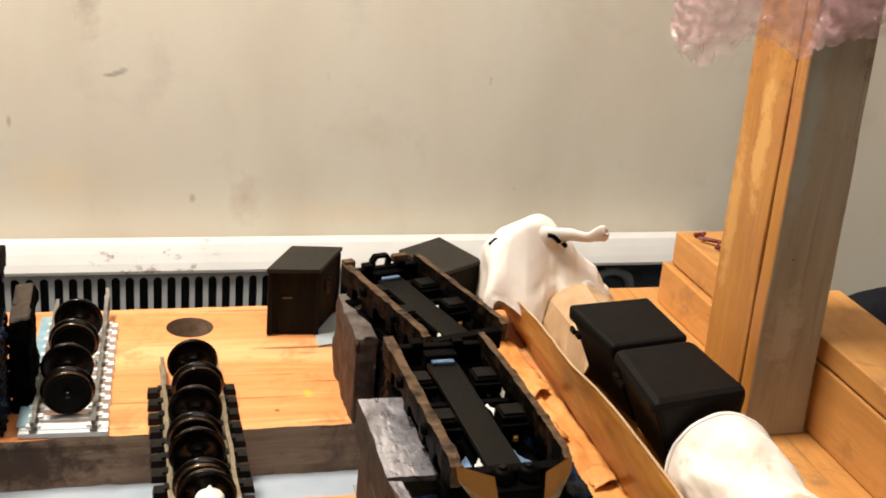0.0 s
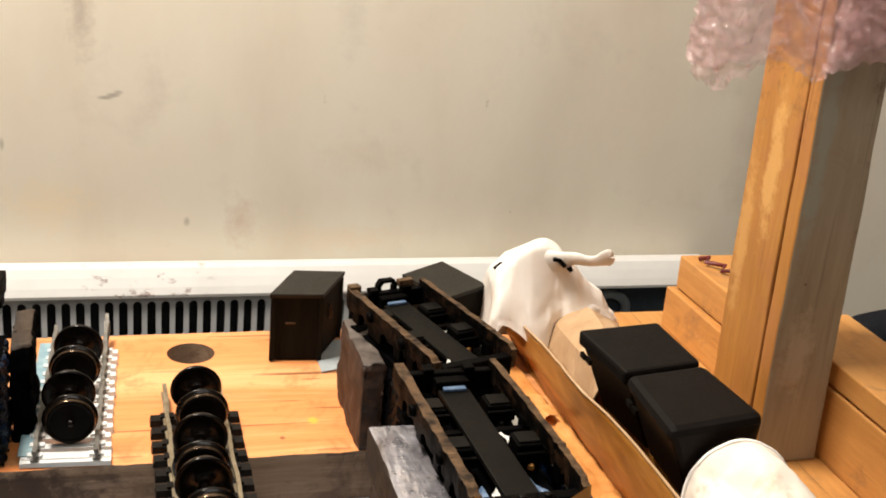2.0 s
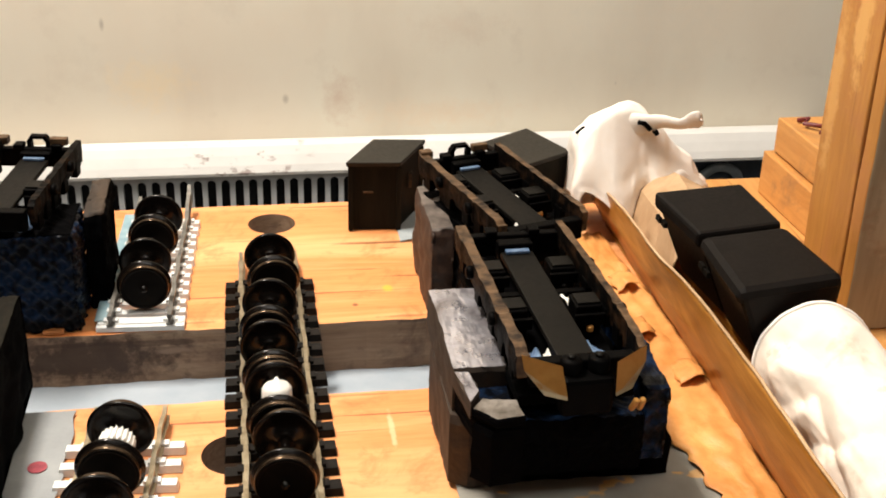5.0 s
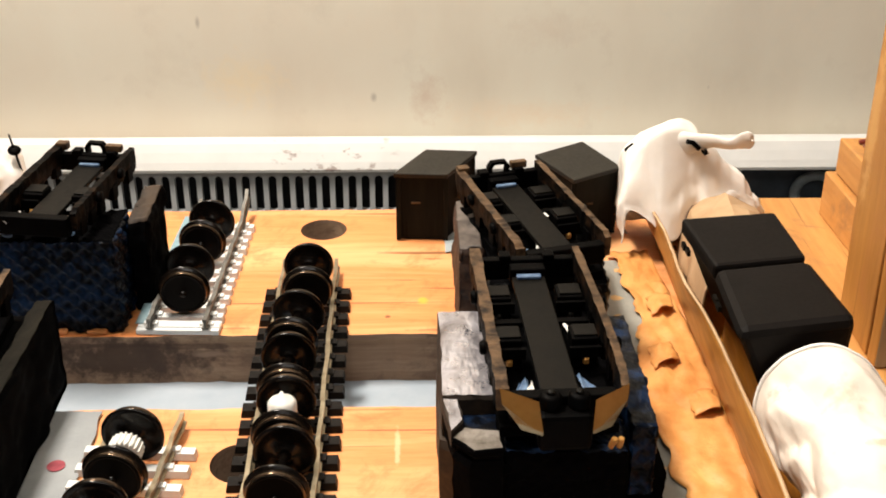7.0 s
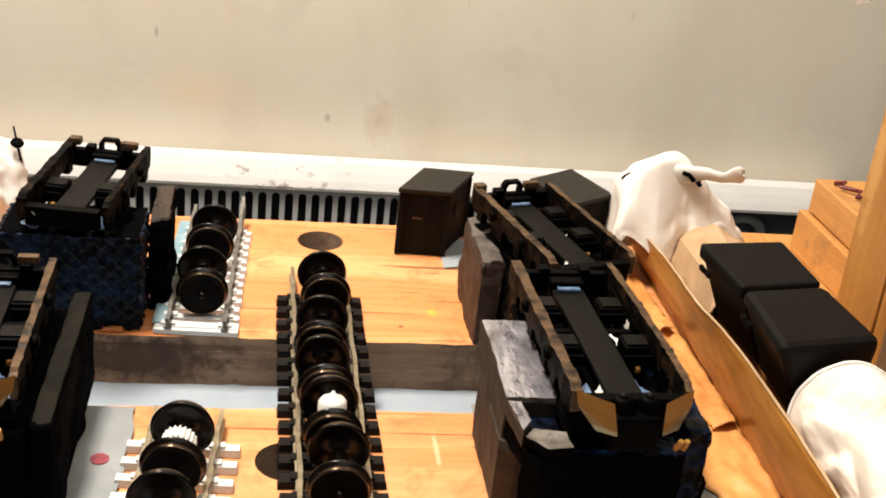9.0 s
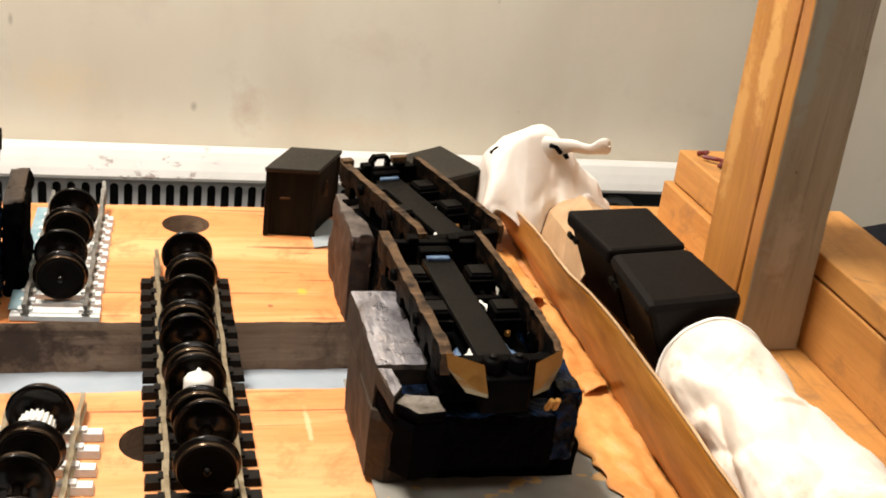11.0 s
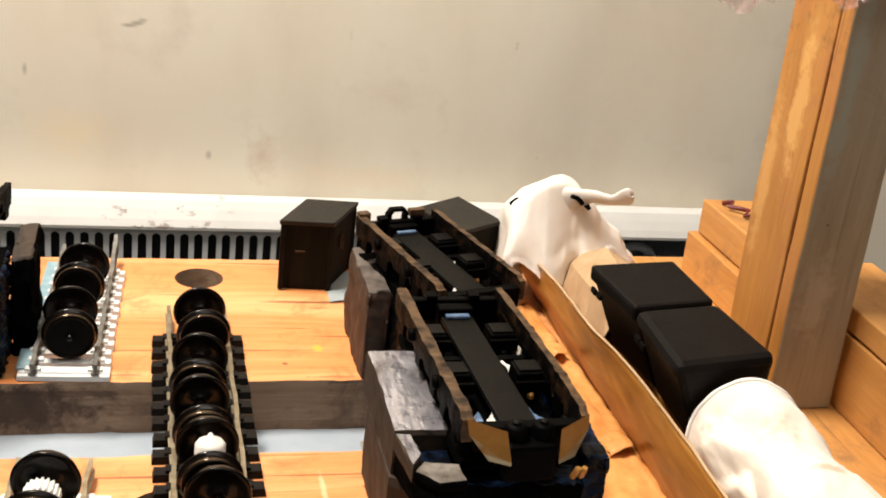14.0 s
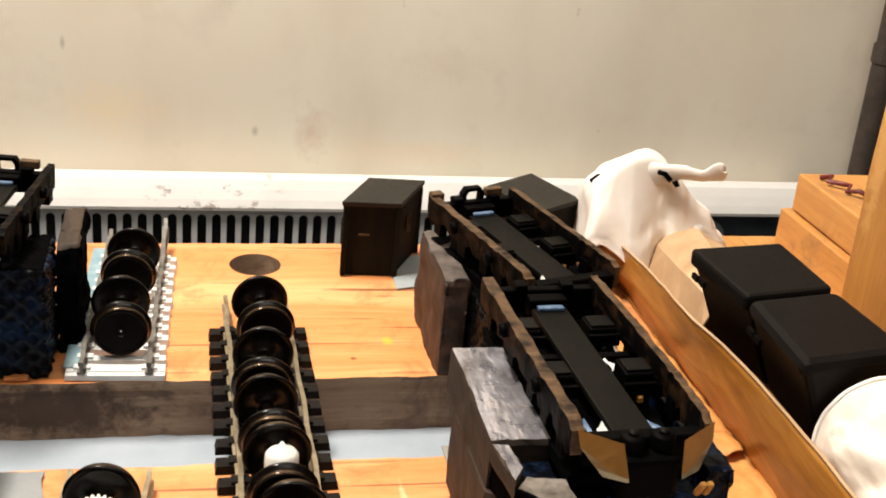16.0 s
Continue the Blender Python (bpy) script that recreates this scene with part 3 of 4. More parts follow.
def wheelset(label, at, turn=0.0, radius=0.0212, hub="", tip=False):
    """Two flanged wheels on an axle that points along y."""
    w = thing("wheelset", label, "wheelset", "loose wheelsets on the tracks", at=at)
    w.rotation_euler = (0, random.uniform(0, 6), radians(turn))
    rr = radius
    for s in (-1, 1):
        m = pose(0, s * 0.020, 0, -90 * s)
        prof = [(0.0045, -0.004), (0.006, -0.0035), (0.0075, -0.0012), (rr - 0.004, -0.0008), (rr - 0.0012, -0.0012), (rr - 0.0002, -0.0004), (rr, 0.0006), (rr - 0.0006, 0.0016), (rr - 0.0020, 0.0022), (rr - 0.0022, 0.0026)]
        disc = part("wheel", lathe(bmesh.new(), prof, m, 48), WHEEL, w, "", True)
        m3 = m @ Matrix.Translation((0, 0, 0.0026))
        part("tyre", lathe(bmesh.new(), [(rr - 0.0022, -0.0004), (rr - 0.0022, 0.0034), (rr - 0.0026, 0.0042), (rr - 0.0034, 0.0045), (rr - 0.0035, 0.0)], m3, 48), TYRE, disc, "worn metal tread", True)
        part("face", lathe(bmesh.new(), [(rr - 0.0030, 0.0038), (rr - 0.0032, 0.0048), (rr - 0.0044, 0.0050), (rr - 0.0052, 0.0044), (rr - 0.0060, 0.0041), (0.0062, 0.0041), (0.0030, 0.0043)], m3, 40), WHEEL_FACE, disc)
    part("axle", lathe(bmesh.new(), [(0.0012, -0.031), (0.003, -0.0295), (0.003, 0.0295), (0.0012, 0.031)], pose(0, 0, 0, 90), 20), WHEEL, w, "", True)
    if hub == "gear":
        bm = bmesh.new()
        rings = [[bm.verts.new(((0.0115 if k % 4 < 2 else 0.0098) * f * math.cos(6.28318 * k / 80), yy, (0.0115 if k % 4 < 2 else 0.0098) * f * math.sin(6.28318 * k / 80))) for k in range(80)] for yy, f in ((-0.003, 0.9), (-0.0022, 1.0), (0.008, 1.0), (0.009, 0.9))]
        for a, b in zip(rings, rings[1:]):
            for k in range(80):
                bm.faces.new((a[k], a[(k + 1) % 80], b[(k + 1) % 80], b[k]))
        bm.faces.new(rings[0]), bm.faces.new(rings[-1][::-1])
        part("gear", bm, CAP_WHITE, w, "white ribbed nylon gear")
    if tip:
        part("cap", lathe(bmesh.new(), [(0.0095, -0.0075), (0.0100, -0.005), (0.0098, 0.004), (0.0078, 0.0068), (0.003, 0.0082), (0.0008, 0.012)], pose(0, -0.006, 0.0125, -8), 28), CAP_WHITE, w, "white nylon cap with a point", True)
    return w


for yy, dx, tn, tp in ((0.992, -0.001, 3, False), (0.911, -0.005, -3, False), (0.847, -0.005, 2, False), (0.790, -0.002, 1, True), (0.731, 0.0015, -2, False)):
    w = wheelset("blackened steel model wheelset lying along the dark track", (0.0495 + dx, yy, 0.0275), tn, 0.0212, "", tp)
    if tp:
        w.rotation_euler.y = 0.0
for yy, dx, tn in ((1.080, 0.0025, -3), (0.992, -0.001, 3)):
    wheelset("blackened steel model wheelset lying along the white track", (-0.0515 + dx, yy, 0.0275), tn, 0.0212)
wheelset("blackened wheelset with a white gear on the white track", (-0.0535, 0.752, 0.0275), -4, 0.0215, "gear")
wheelset("blackened wheelset lying along the white track", (-0.058, 0.676, 0.0275), 3, 0.0215)


# ---- black huts ----
def prism(quad, z0, z1, shrink_top=1.0, shrink_low=1.0, c=(0, 0)):
    bm = bmesh.new()
    lo = [bm.verts.new((c[0] + (x - c[0]) * shrink_low, c[1] + (y - c[1]) * shrink_low, z0)) for x, y in quad]
    hi = [bm.verts.new((c[0] + (x - c[0]) * shrink_top, c[1] + (y - c[1]) * shrink_top, z1)) for x, y in quad]
    bm.faces.new(lo[::-1]), bm.faces.new(hi)
    for k in range(4):
        bm.faces.new((lo[k], lo[(k + 1) % 4], hi[(k + 1) % 4], hi[k]))
    return bm


def hut(label, quad, h):
    """A small hut from the four corners of its roof: front left, front right, back right, back left."""
    cx, cy = sum(q[0] for q in quad) / 4, sum(q[1] for q in quad) / 4
    t = thing("wooden_hut", label, "model hut", "black model huts", at=(cx, cy, 0.0005))
    q = [(x - cx, y - cy) for x, y in quad]
    body = part("body", prism(q, 0.0, h - 0.0042, 0.91, 0.84), BLACK_WOOD, t, "", False, 0.0008)
    part("roof", prism(q, h - 0.0042, h, 1.0, 0.985), ROOF_BLACK, t, "flat overhanging black roof", False, 0.0007)
    part("roof_trim", prism(q, h - 0.0075, h - 0.0044, 0.95, 0.94), BLACK_WOOD, t)
    a, b, c2 = (Vector((*q[k], 0)) * 0.885 for k in (0, 1, 2))
    for k, p in enumerate((a, b, c2)):
        part("corner_post", one_box(p.x - 0.0022, p.x + 0.0022, p.y - 0.0022, p.y + 0.0022, 0.001, h - 0.005), BLACK_WOOD, t)
    p = a.lerp(b, 0.38)
    part("latch", one_box(p.x - 0.005, p.x + 0.004, p.y - 0.0012, p.y + 0.002, h * 0.55, h * 0.55 + 0.0016), BAR_BROWN, body, "small worn latch")
    p = b.lerp(c2, 0.5)
    part("vent", one_box(p.x - 0.002, p.x + 0.0012, p.y - 0.006, p.y + 0.006, h * 0.50, h * 0.70), BAR_BROWN, body)
    return t


hut("black painted wooden hut with a flat roof on the plank", [(0.1185, 1.1105), (0.1680, 1.1070), (0.1985, 1.1630), (0.1490, 1.1680)], 0.069)
hut("black painted wooden hut turned to a corner on the plank", [(0.2820, 1.0930), (0.3300, 1.1230), (0.3015, 1.1865), (0.2520, 1.1530)], 0.069)


tagged(part("pale_piece", surface(6, 6, lambda u, v: Vector((0.166 + 0.042 * u, 1.085 + 0.060 * v + 0.012 * u, 0.0016 + 0.0005 * lump((u * 3, v * 3, 0), 1))), 0.0007), mottled("pale_blue_grey", (0.30, 0.34, 0.36), (0.40, 0.44, 0.45), 40, 0.7)), "thin pale blue-grey piece beside the black hut", "card scrap")


# ---- locomotive frames ----
def ragged_bar(line, top_w, deep, seed):
    """A cast side bar along (x, y) points: flat worn top, ragged lower edge."""
    bm = bmesh.new()
    n = 44
    rings = []
    for i in range(n + 1):
        c = through_points([(x, y) for x, y in line], i / n)
        c2 = through_points([(x, y) for x, y in line], min(1, i / n + 0.02)) - through_points([(x, y) for x, y in line], max(0, i / n - 0.02))
        side = Vector((-c2.y, c2.x)).normalized()
        w = top_w * (1 + 0.16 * lump((i * 0.31, seed, 0), 1, seed) + 0.18 * (i % 11 in (4, 5)))
        top = -0.0022 * (i > n - 3) + 0.0009 * lump((i * 0.4, seed, 3), 1, seed)
        low = -deep - 0.0045 * max(0.0, lump((i * 0.55, 0, 1), 1, seed)) + 0.004 * (i % 9 in (6, 7))
        rings.append([bm.verts.new((*(c + side * a), b)) for a, b in ((-w, top), (w, top), (w * 1.05, low * 0.45), (w * 0.8, low), (-w * 0.8, low), (-w * 1.05, low * 0.5))])
    for a, b in zip(rings, rings[1:]):
        for k in range(6):
            f = bm.faces.new((a[k], a[(k + 1) % 6], b[(k + 1) % 6], b[k]))
            f.material_index = 0 if k == 0 else 1
    bm.faces.new(rings[0]), bm.faces.new(rings[-1][::-1])
    return bm


def loco_frame(label, p_left, p_right, length, z, turn, tabs=True, loop=True, open_bed=False, bulge=0.0, widths=(0.0033, 0.0024)):
    """An upturned model locomotive frame: two side bars, a middle plate, axle boxes and end beams."""
    x, y = (p_left[0] + p_right[0]) / 2, (p_left[1] + p_right[1]) / 2
    t = thing("locomotive_frame", label, "model frame", "upturned locomotive frames", at=(x, y, z))
    t.rotation_euler.z = radians(turn)
    hw = abs(p_right[0] - p_left[0]) / 2 / math.cos(radians(turn))
    L = length
    for s, w in ((-1, widths[0]), (1, widths[1])):
        out = bulge if s > 0 else bulge * 0.1
        line = [(s * hw, 0), (s * (hw + out * 0.75), -L * 0.33), (s * (hw + out), -L * 0.62), (s * (hw + out * 0.9), -L * 0.8), (s * (hw + 0.2 * out), -L)]
        side = part("side_bar", ragged_bar(line, w, 0.017, 2.0 + s), [BAR_SIDE if open_bed else BAR_BROWN, BAR_SIDE], t, "dark grimy side bar" if open_bed else "brown worn side bar")
        for k in range(5):  # bracket stubs under the bar
            f = 0.10 + 0.19 * k
            c = through_points(line, f)
            part("bracket", one_box(c.x - 0.003, c.x + 0.003, c.y - 0.007, c.y + 0.004, -0.025, -0.012), BLACK, side, "", False, 0.0008)
            if k in (1, 3):  # rounded lug on the outer face
                part("lug", lathe(bmesh.new(), [(0.0042, 0), (0.0046, 0.0012), (0.0046, 0.0034), (0.0034, 0.0046)], pose(c.x + s * w * 0.9, c.y + 0.010, -0.0075, 0, 90 * s), 16), BLACK, side, "", True)
    part("middle_plate", one_box(-0.0116, 0.0116, -L * 0.97, -L * 0.12, -0.016, -0.012), GUNMETAL, t, "dark flat middle plate", False, 0.0008)
    part("plate_rib", one_box(-0.0125, 0.0125, -L * 0.115, -L * 0.055, -0.019, -0.007), BLACK, t, "", False, 0.0012)
    for k, yy in enumerate((-0.24, -0.57)):
        for s in (-1, 1):
            if open_bed and k == 0:
                continue
            c = hw - 0.0115
            bx = part("axle_box", one_box(s * c - 0.0088, s * c + 0.0088, L * yy - 0.012, L * yy + 0.006, -0.030, -0.0085 - 0.002 * (k == 0)), BLACK, t, "", False, 0.0012)
            part("cap_plate", one_box(s * c - 0.0072, s * c + 0.0080, L * yy - 0.0095, L * yy + 0.004, -0.0085 - 0.002 * (k == 0), -0.0070 - 0.002 * (k == 0)), GUNMETAL, bx, "", False, 0.0005)
            part("pin", lathe(bmesh.new(), [(0.0022, 0), (0.0022, 0.003), (0.0012, 0.0042)], pose(s * c, L * yy - 0.016, -0.024), 12), BRASS if k else GUNMETAL, bx, "small brass pin" if k else "")
            inner, outer = sorted((s * 0.0140, s * (hw - 0.002)))
            part("web", one_box(inner, outer, L * yy - 0.0165, L * yy - 0.0138, -0.020, -0.0125), BLACK, t)
    back = part("end_beam", one_box(-hw - 0.001, hw + 0.001, -0.007, 0.0, -0.022, -0.006), BLACK, t, "", False, 0.001)
    for bx in (-0.019, 0.012):
        part("beam_lug", one_box(bx, bx + 0.008, -0.0085, 0.001, -0.0062, -0.0022), BLACK, back, "", False, 0.0008)
    part("end_beam", one_box(-hw + 0.004, hw - 0.004, -L - 0.004, -L + 0.005, -0.022, -0.006), BLACK, t, "", False, 0.001)
    if not open_bed:
        part("cross_bar", one_box(-hw + 0.003, hw - 0.003, -L * 0.44, -L * 0.41, -0.0198, -0.0163), BLACK, t)
    if not open_bed:
        part("floor_plate", one_box(-hw, hw, -L * 0.97, -L * 0.03, -0.040, -0.033), FOAM, t)
    for s, yy, zz, wd, mt in ((1, -0.42, -0.0195, 1.0, CAP_WHITE), (-1, -0.47, -0.0265, 0.9, BLUE_PALE), (1, -0.76, -0.0225, 1.2, BLUE_PALE), (-1, -0.78, -0.0225, 1.3, BLUE_PALE), (-1, -0.90, -0.011, 0.7, CAP_WHITE)):
        part("film_scrap", surface(8, 8, lambda u, v, s=s, yy=yy, zz=zz, wd=wd: Vector((s * (0.0155 + wd * (0.0105 * u * (0.35 + 0.65 * v) + 0.002 * v)), L * yy - 0.024 * wd * v, zz + 0.0018 * math.sin(5 * u + 3 * v) + 0.0012 * lump((u * 4, v * 4, yy), 1, 3))), 0.0006), mt, t, "scrap of pale film")
    part("terminal", one_box(-0.0085, 0.0085, -L * 0.150, -L * 0.122, -0.0118, -0.0095), BLUE_PALE, t, "pale blue terminal", False, 0.0006)
    if loop:
        bm = bmesh.new()
        ring = [(-0.0075, -0.010), (-0.0080, -0.002), (-0.0052, 0.0020), (0.0052, 0.0020), (0.0080, -0.002), (0.0075, -0.010)]
        loops = [[bm.verts.new((rx * k, ry, -0.004 + (rz + 0.004) * k)) for rx, rz in ring] for k, ry in ((1.2, -0.002), (1.2, 0.004), (0.76, 0.004), (0.76, -0.002))]
        for q, r in zip(loops, loops[1:] + loops[:1]):
            for k in range(6):
                bm.faces.new((q[k], q[(k + 1) % 6], r[(k + 1) % 6], r[k]))
        part("coupling_loop", bm, BLACK, t)
        part("end_fitting", one_box(0.010, 0.024, -0.004, 0.002, -0.004, 0.0022), BAR_BROWN, t, "", False, 0.0008)
        part("end_fitting", one_box(-hw - 0.002, -hw + 0.008, -0.005, 0.003, -0.004, 0.0025), BAR_BROWN, t, "", False, 0.0008)
    if tabs:
        for s in (-1, 1):
            o = Vector((s * (hw + 0.002), -L - 0.002, 0.0))
            a = Vector((-s * 0.0215, -0.011, -0.003))
            b = Vector((-s * 0.002, -0.007, -0.0155))
            bm = bmesh.new()
            q = [bm.verts.new(o + k) for k in (Vector((0, 0, 0)), a, a + b * 1.05, a * 0.30 + b * 1.05, b * 0.55)]
            bmesh.ops.solidify(bm, geom=[bm.faces.new(q)], thickness=0.0012)
            tab = part("end_tab", bm, BRASS, t, "bent brass end plate")
            bm = bmesh.new()  # lower lip, folded flatter
            q = [bm.verts.new(o + k) for k in (b * 0.55, a * 0.30 + b * 1.05, a + b * 1.05, a * 0.98 + b * 1.18, a * 0.42 + b * 1.24)]
            bmesh.ops.solidify(bm, geom=[bm.faces.new(q)], thickness=0.0010)
            part("tab_lip", bm, CREAM, tab, "pale folded lower lip")
            for k in ((0, 1) if s > 0 else ()):
                part("brass_stub", lathe(bmesh.new(), [(0.0016, 0), (0.0020, 0.002), (0.0020, 0.009), (0.0014, 0.010)], pose(o.x - s * (0.007 + 0.005 * k), o.y - 0.016, -0.033, 25, 8 * k), 12), BRASS, tab)
        part("buffer_block", one_box(-0.016, 0.016, -L - 0.016, -L - 0.002, -0.037, -0.012), BLACK, t, "", False, 0.003)
        for bx in (-0.0085, 0.0085):
            boss = part("boss", lathe(bmesh.new(), [(0.0060, -0.004), (0.0066, 0.002), (0.0066, 0.008), (0.0050, 0.0096)], pose(bx, -L - 0.005, -0.0125), 20), BLACK, t, "", True)
            part("screw", lathe(bmesh.new(), [(0.0026, 0.0), (0.0026, 0.0016), (0.0016, 0.0022)], pose(bx, -L - 0.005, -0.0030), 12), GUNMETAL, boss, "", True)
    return t


loco_frame("black model locomotive frame with brown side bars and brass tabs", (0.1805, 0.866), (0.2525, 0.868), 0.174, 0.118, 2.7, loop=False, bulge=0.0022, widths=(0.0037, 0.0025))
loco_frame("black model locomotive frame lying askew behind another", (0.1755, 1.030), (0.2425, 1.041), 0.147, 0.110, 15.8, False)
loco_frame("black upturned model frame with an open coupling loop", (-0.168, 1.072), (-0.1045, 1.073), 0.128, 0.114, -8.5, False, True, True)
loco_frame("black upturned model frame with brass tab", (-0.212, 0.852), (-0.1460, 0.850), 0.150, 0.112, 1.0)


def rough_block(name, label, x0, x1, y0, y1, z0, z1, mats, amount=0.0016, seed=0.0, cat="packing block", skew=0.0, quilt=0.0):
    """A soft-edged block whose faces wander a little; material 0 on top, 1 on the sides."""
    bm = bmesh.new()
    n = 60 if quilt else 22
    box(bm, x0, x1, y0, y1, z0, z1)
    bmesh.ops.subdivide_edges(bm, edges=bm.edges[:], cuts=n, use_grid_fill=True)
    for f in bm.faces:
        f.material_index = 0 if f.calc_center_median().z > z1 - 1e-5 else 1
    for v in bm.verts:
        c = v.co.copy()
        onx, ony = min(abs(c.x - x0), abs(c.x - x1)) < 1e-5, min(abs(c.y - y0), abs(c.y - y1)) < 1e-5
        topv = abs(c.z - z1) < 1e-5
        d = amount * lump(c, 45, seed) + quilt * (abs(math.sin((c.x + c.y + c.z) * 235)) * abs(math.sin((c.x + c.y - c.z) * 235)) - 0.5)
        if onx:
            v.co.x += d + (-1 if c.x < (x0 + x1) / 2 else 1) * -0.002 * (topv or ony)
        if ony:
            v.co.y += d + (-1 if c.y < (y0 + y1) / 2 else 1) * -0.002 * topv
        if topv:
            v.co.z += d * 0.8 + skew * (c.x - x0) - 0.0015 * (onx or ony)
    return tagged(part(name, bm, mats, None, label, True), label, cat, "packing under the frames")


# packing under the frames on the right
rough_block("foam_block", "black foam packing block under the locomotive frame", 0.191, 0.266, 0.7275, 0.862, 0.0300, 0.0775, [FOAM, FOAM], 0.002, 1)
rough_block("foam_slab", "flat black foam slab under the packing", 0.1905, 0.2990, 0.7190, 0.845, 0.0045, 0.0290, [FOAM, FOAM], 0.0022, 31)
rough_block("foam_block", "black foam packing block behind on the plank", 0.1935, 0.286, 0.902, 1.045, 0.001, 0.0695, [FOAM, QUILT_BLACK], 0.0015, 3, "packing block", 0, 0.0024)
def cut_block(name, outline, z0, z1, mats, owner, label="", flare=0.0, seed=0.0):
    """A block with any outline; material 0 on top, 1 on the sides; edges worn, sides uneven."""
    bm = bmesh.new()
    pts = []
    for (ax, ay), (bx, by) in zip(outline, outline[1:] + outline[:1]):
        n = max(1, int(math.hypot(bx - ax, by - ay) / 0.004))
        pts += [(ax + (bx - ax) * k / n, ay + (by - ay) * k / n) for k in range(n)]
    cx, cy = sum(p[0] for p in pts) / len(pts), sum(p[1] for p in pts) / len(pts)
    levels = 9
    rings = []
    for i in range(levels + 1):
        f = i / levels
        worn = 0.0014 * (i == levels)
        ring = []
        for x, y in pts:
            d = Vector((x - cx, y - cy)).normalized()
            k = flare * (1 - f) - worn + 0.0013 * lump((x, y, f * 0.05), 55, seed)
            ring.append(bm.verts.new((x + d.x * k, y + d.y * k, z0 + (z1 - z0) * f - (0.0 if i < levels else 0.0006 * abs(lump((x, y, 0), 90, seed))))))
        rings.append(ring)
    m = len(pts)
    for a, b in zip(rings, rings[1:]):
        for k in range(m):
            bm.faces.new((a[k], a[(k + 1) % m], b[(k + 1) % m], b[k])).material_index = 1
    bm.faces.new(rings[0][::-1]).material_index = 1
    top = bmesh.ops.triangle_fill(bm, use_beauty=True, edges=[bm.edges.get((rings[-1][k], rings[-1][(k + 1) % m])) for k in range(m)])
    faces = [g for g in top["geom"] if isinstance(g, bmesh.types.BMFace)]
    for f in faces:
        f.material_index = 0
    return part(name, bm, mats, owner, label)


block = thing("wooden_block", "dirty wooden block with silver taped top and notched front", "wooden block", "packing under the frames", at=(0.170, 0.76, 0.0045))
home = Matrix.Translation((0.170, 0.76, 0.0045))
for nm, line, z0, z1, mats, lab, fl in (
        ("lower_body", [(0.1520, 0.8080), (0.1885, 0.8080), (0.1885, 0.7170), (0.1640, 0.7170), (0.1525, 0.7240)], 0.0046, 0.0560, [BLOCK_WOOD, BLOCK_WOOD], "dirty brown wood", -0.001),
        ("upper_body", [(0.1535, 0.8330), (0.1865, 0.8330), (0.1885, 0.7290), (0.1545, 0.7285)], 0.0565, 0.0860, [SILVER, BLOCK_WOOD], "silver taped top", 0.001),
        ("notch_floor", [(0.1560, 0.7275), (0.1885, 0.7280), (0.1900, 0.6900), (0.1640, 0.6880)], 0.0565, 0.0730, [BLUE_BAG, FOAM], "dark notch", 0.0),
        ("tape_strip", [(0.1545, 0.7280), (0.1640, 0.7275), (0.1665, 0.7040), (0.1590, 0.6920)], 0.0735, 0.0855, [SILVER, BLOCK_WOOD], "silver tape strip", 0.0),
        ("front_lip", [(0.1590, 0.6915), (0.1668, 0.7030), (0.1890, 0.6985), (0.1905, 0.6800), (0.1720, 0.6775)], 0.0735, 0.0820, [TAPE_OLD, FOAM], "stained tape over the front edge", -0.002),
        ("front_face", [(0.1600, 0.6900), (0.1900, 0.6895), (0.1900, 0.6800), (0.1700, 0.6790)], 0.0340, 0.0730, [FOAM, FOAM], "black front face", 0.0)):
    cut_block(nm, line, z0, z1, mats, block, lab, fl, len(nm)).matrix_parent_inverse = home.inverted()
rough_block("wooden_block", "dirty grey wooden block beside the black foam", 0.1725, 0.1915, 0.945, 1.040, 0.001, 0.0755, [mottled("grey_bark", (0.03, 0.022, 0.018), (0.16, 0.13, 0.11), 40, 0.6), BLOCK_BROWN], 0.003, 4, "wooden block")
rough_block("plastic_bag", "crumpled dark blue plastic bag beside the frame", 0.2690, 0.2845, 0.700, 0.832, 0.0300, 0.083, [BLUE_BAG, BLUE_BAG], 0.003, 7, "plastic bag", 0, 0.0016)
rough_block("plastic_bag", "blue plastic under the front of the frame", 0.1905, 0.267, 0.692, 0.7255, 0.0300, 0.070, [BLUE_BAG, FOAM], 0.003, 8, "plastic bag", 0, 0.0012)


# The first strip is added to paint the shade beside the packing.
for x0, y0, sx, sy, sd, lab in ((0.2885, 0.850, 0.042, 0.215, 3.0, "added grey strip for the shade beside the packing"), (0.158, 0.640, 0.165, 0.2085, 1.0, "grey painted card sheet with orange-brown patches"), (-0.200, 0.610, 0.110, 0.225, 2.0, "grey painted card sheet with a red spot")):
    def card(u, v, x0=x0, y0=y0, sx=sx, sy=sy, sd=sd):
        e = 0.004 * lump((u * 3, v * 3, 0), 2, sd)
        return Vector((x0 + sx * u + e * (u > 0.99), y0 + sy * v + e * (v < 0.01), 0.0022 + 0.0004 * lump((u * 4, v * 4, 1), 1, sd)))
    tagged(part("flat_sheet", surface(30, 30, card, 0.0012), BLUE_CARD if x0 < 0 else GREY_SHEET, None), lab, "card sheet")
tagged(part("paint_spot", lathe(bmesh.new(), [(0.0062, 0), (0.0062, 0.0004)], pose(-0.1060, 0.7700, 0.0039), 24), PINK), "small dark red paint spot on the card", "paint spot")

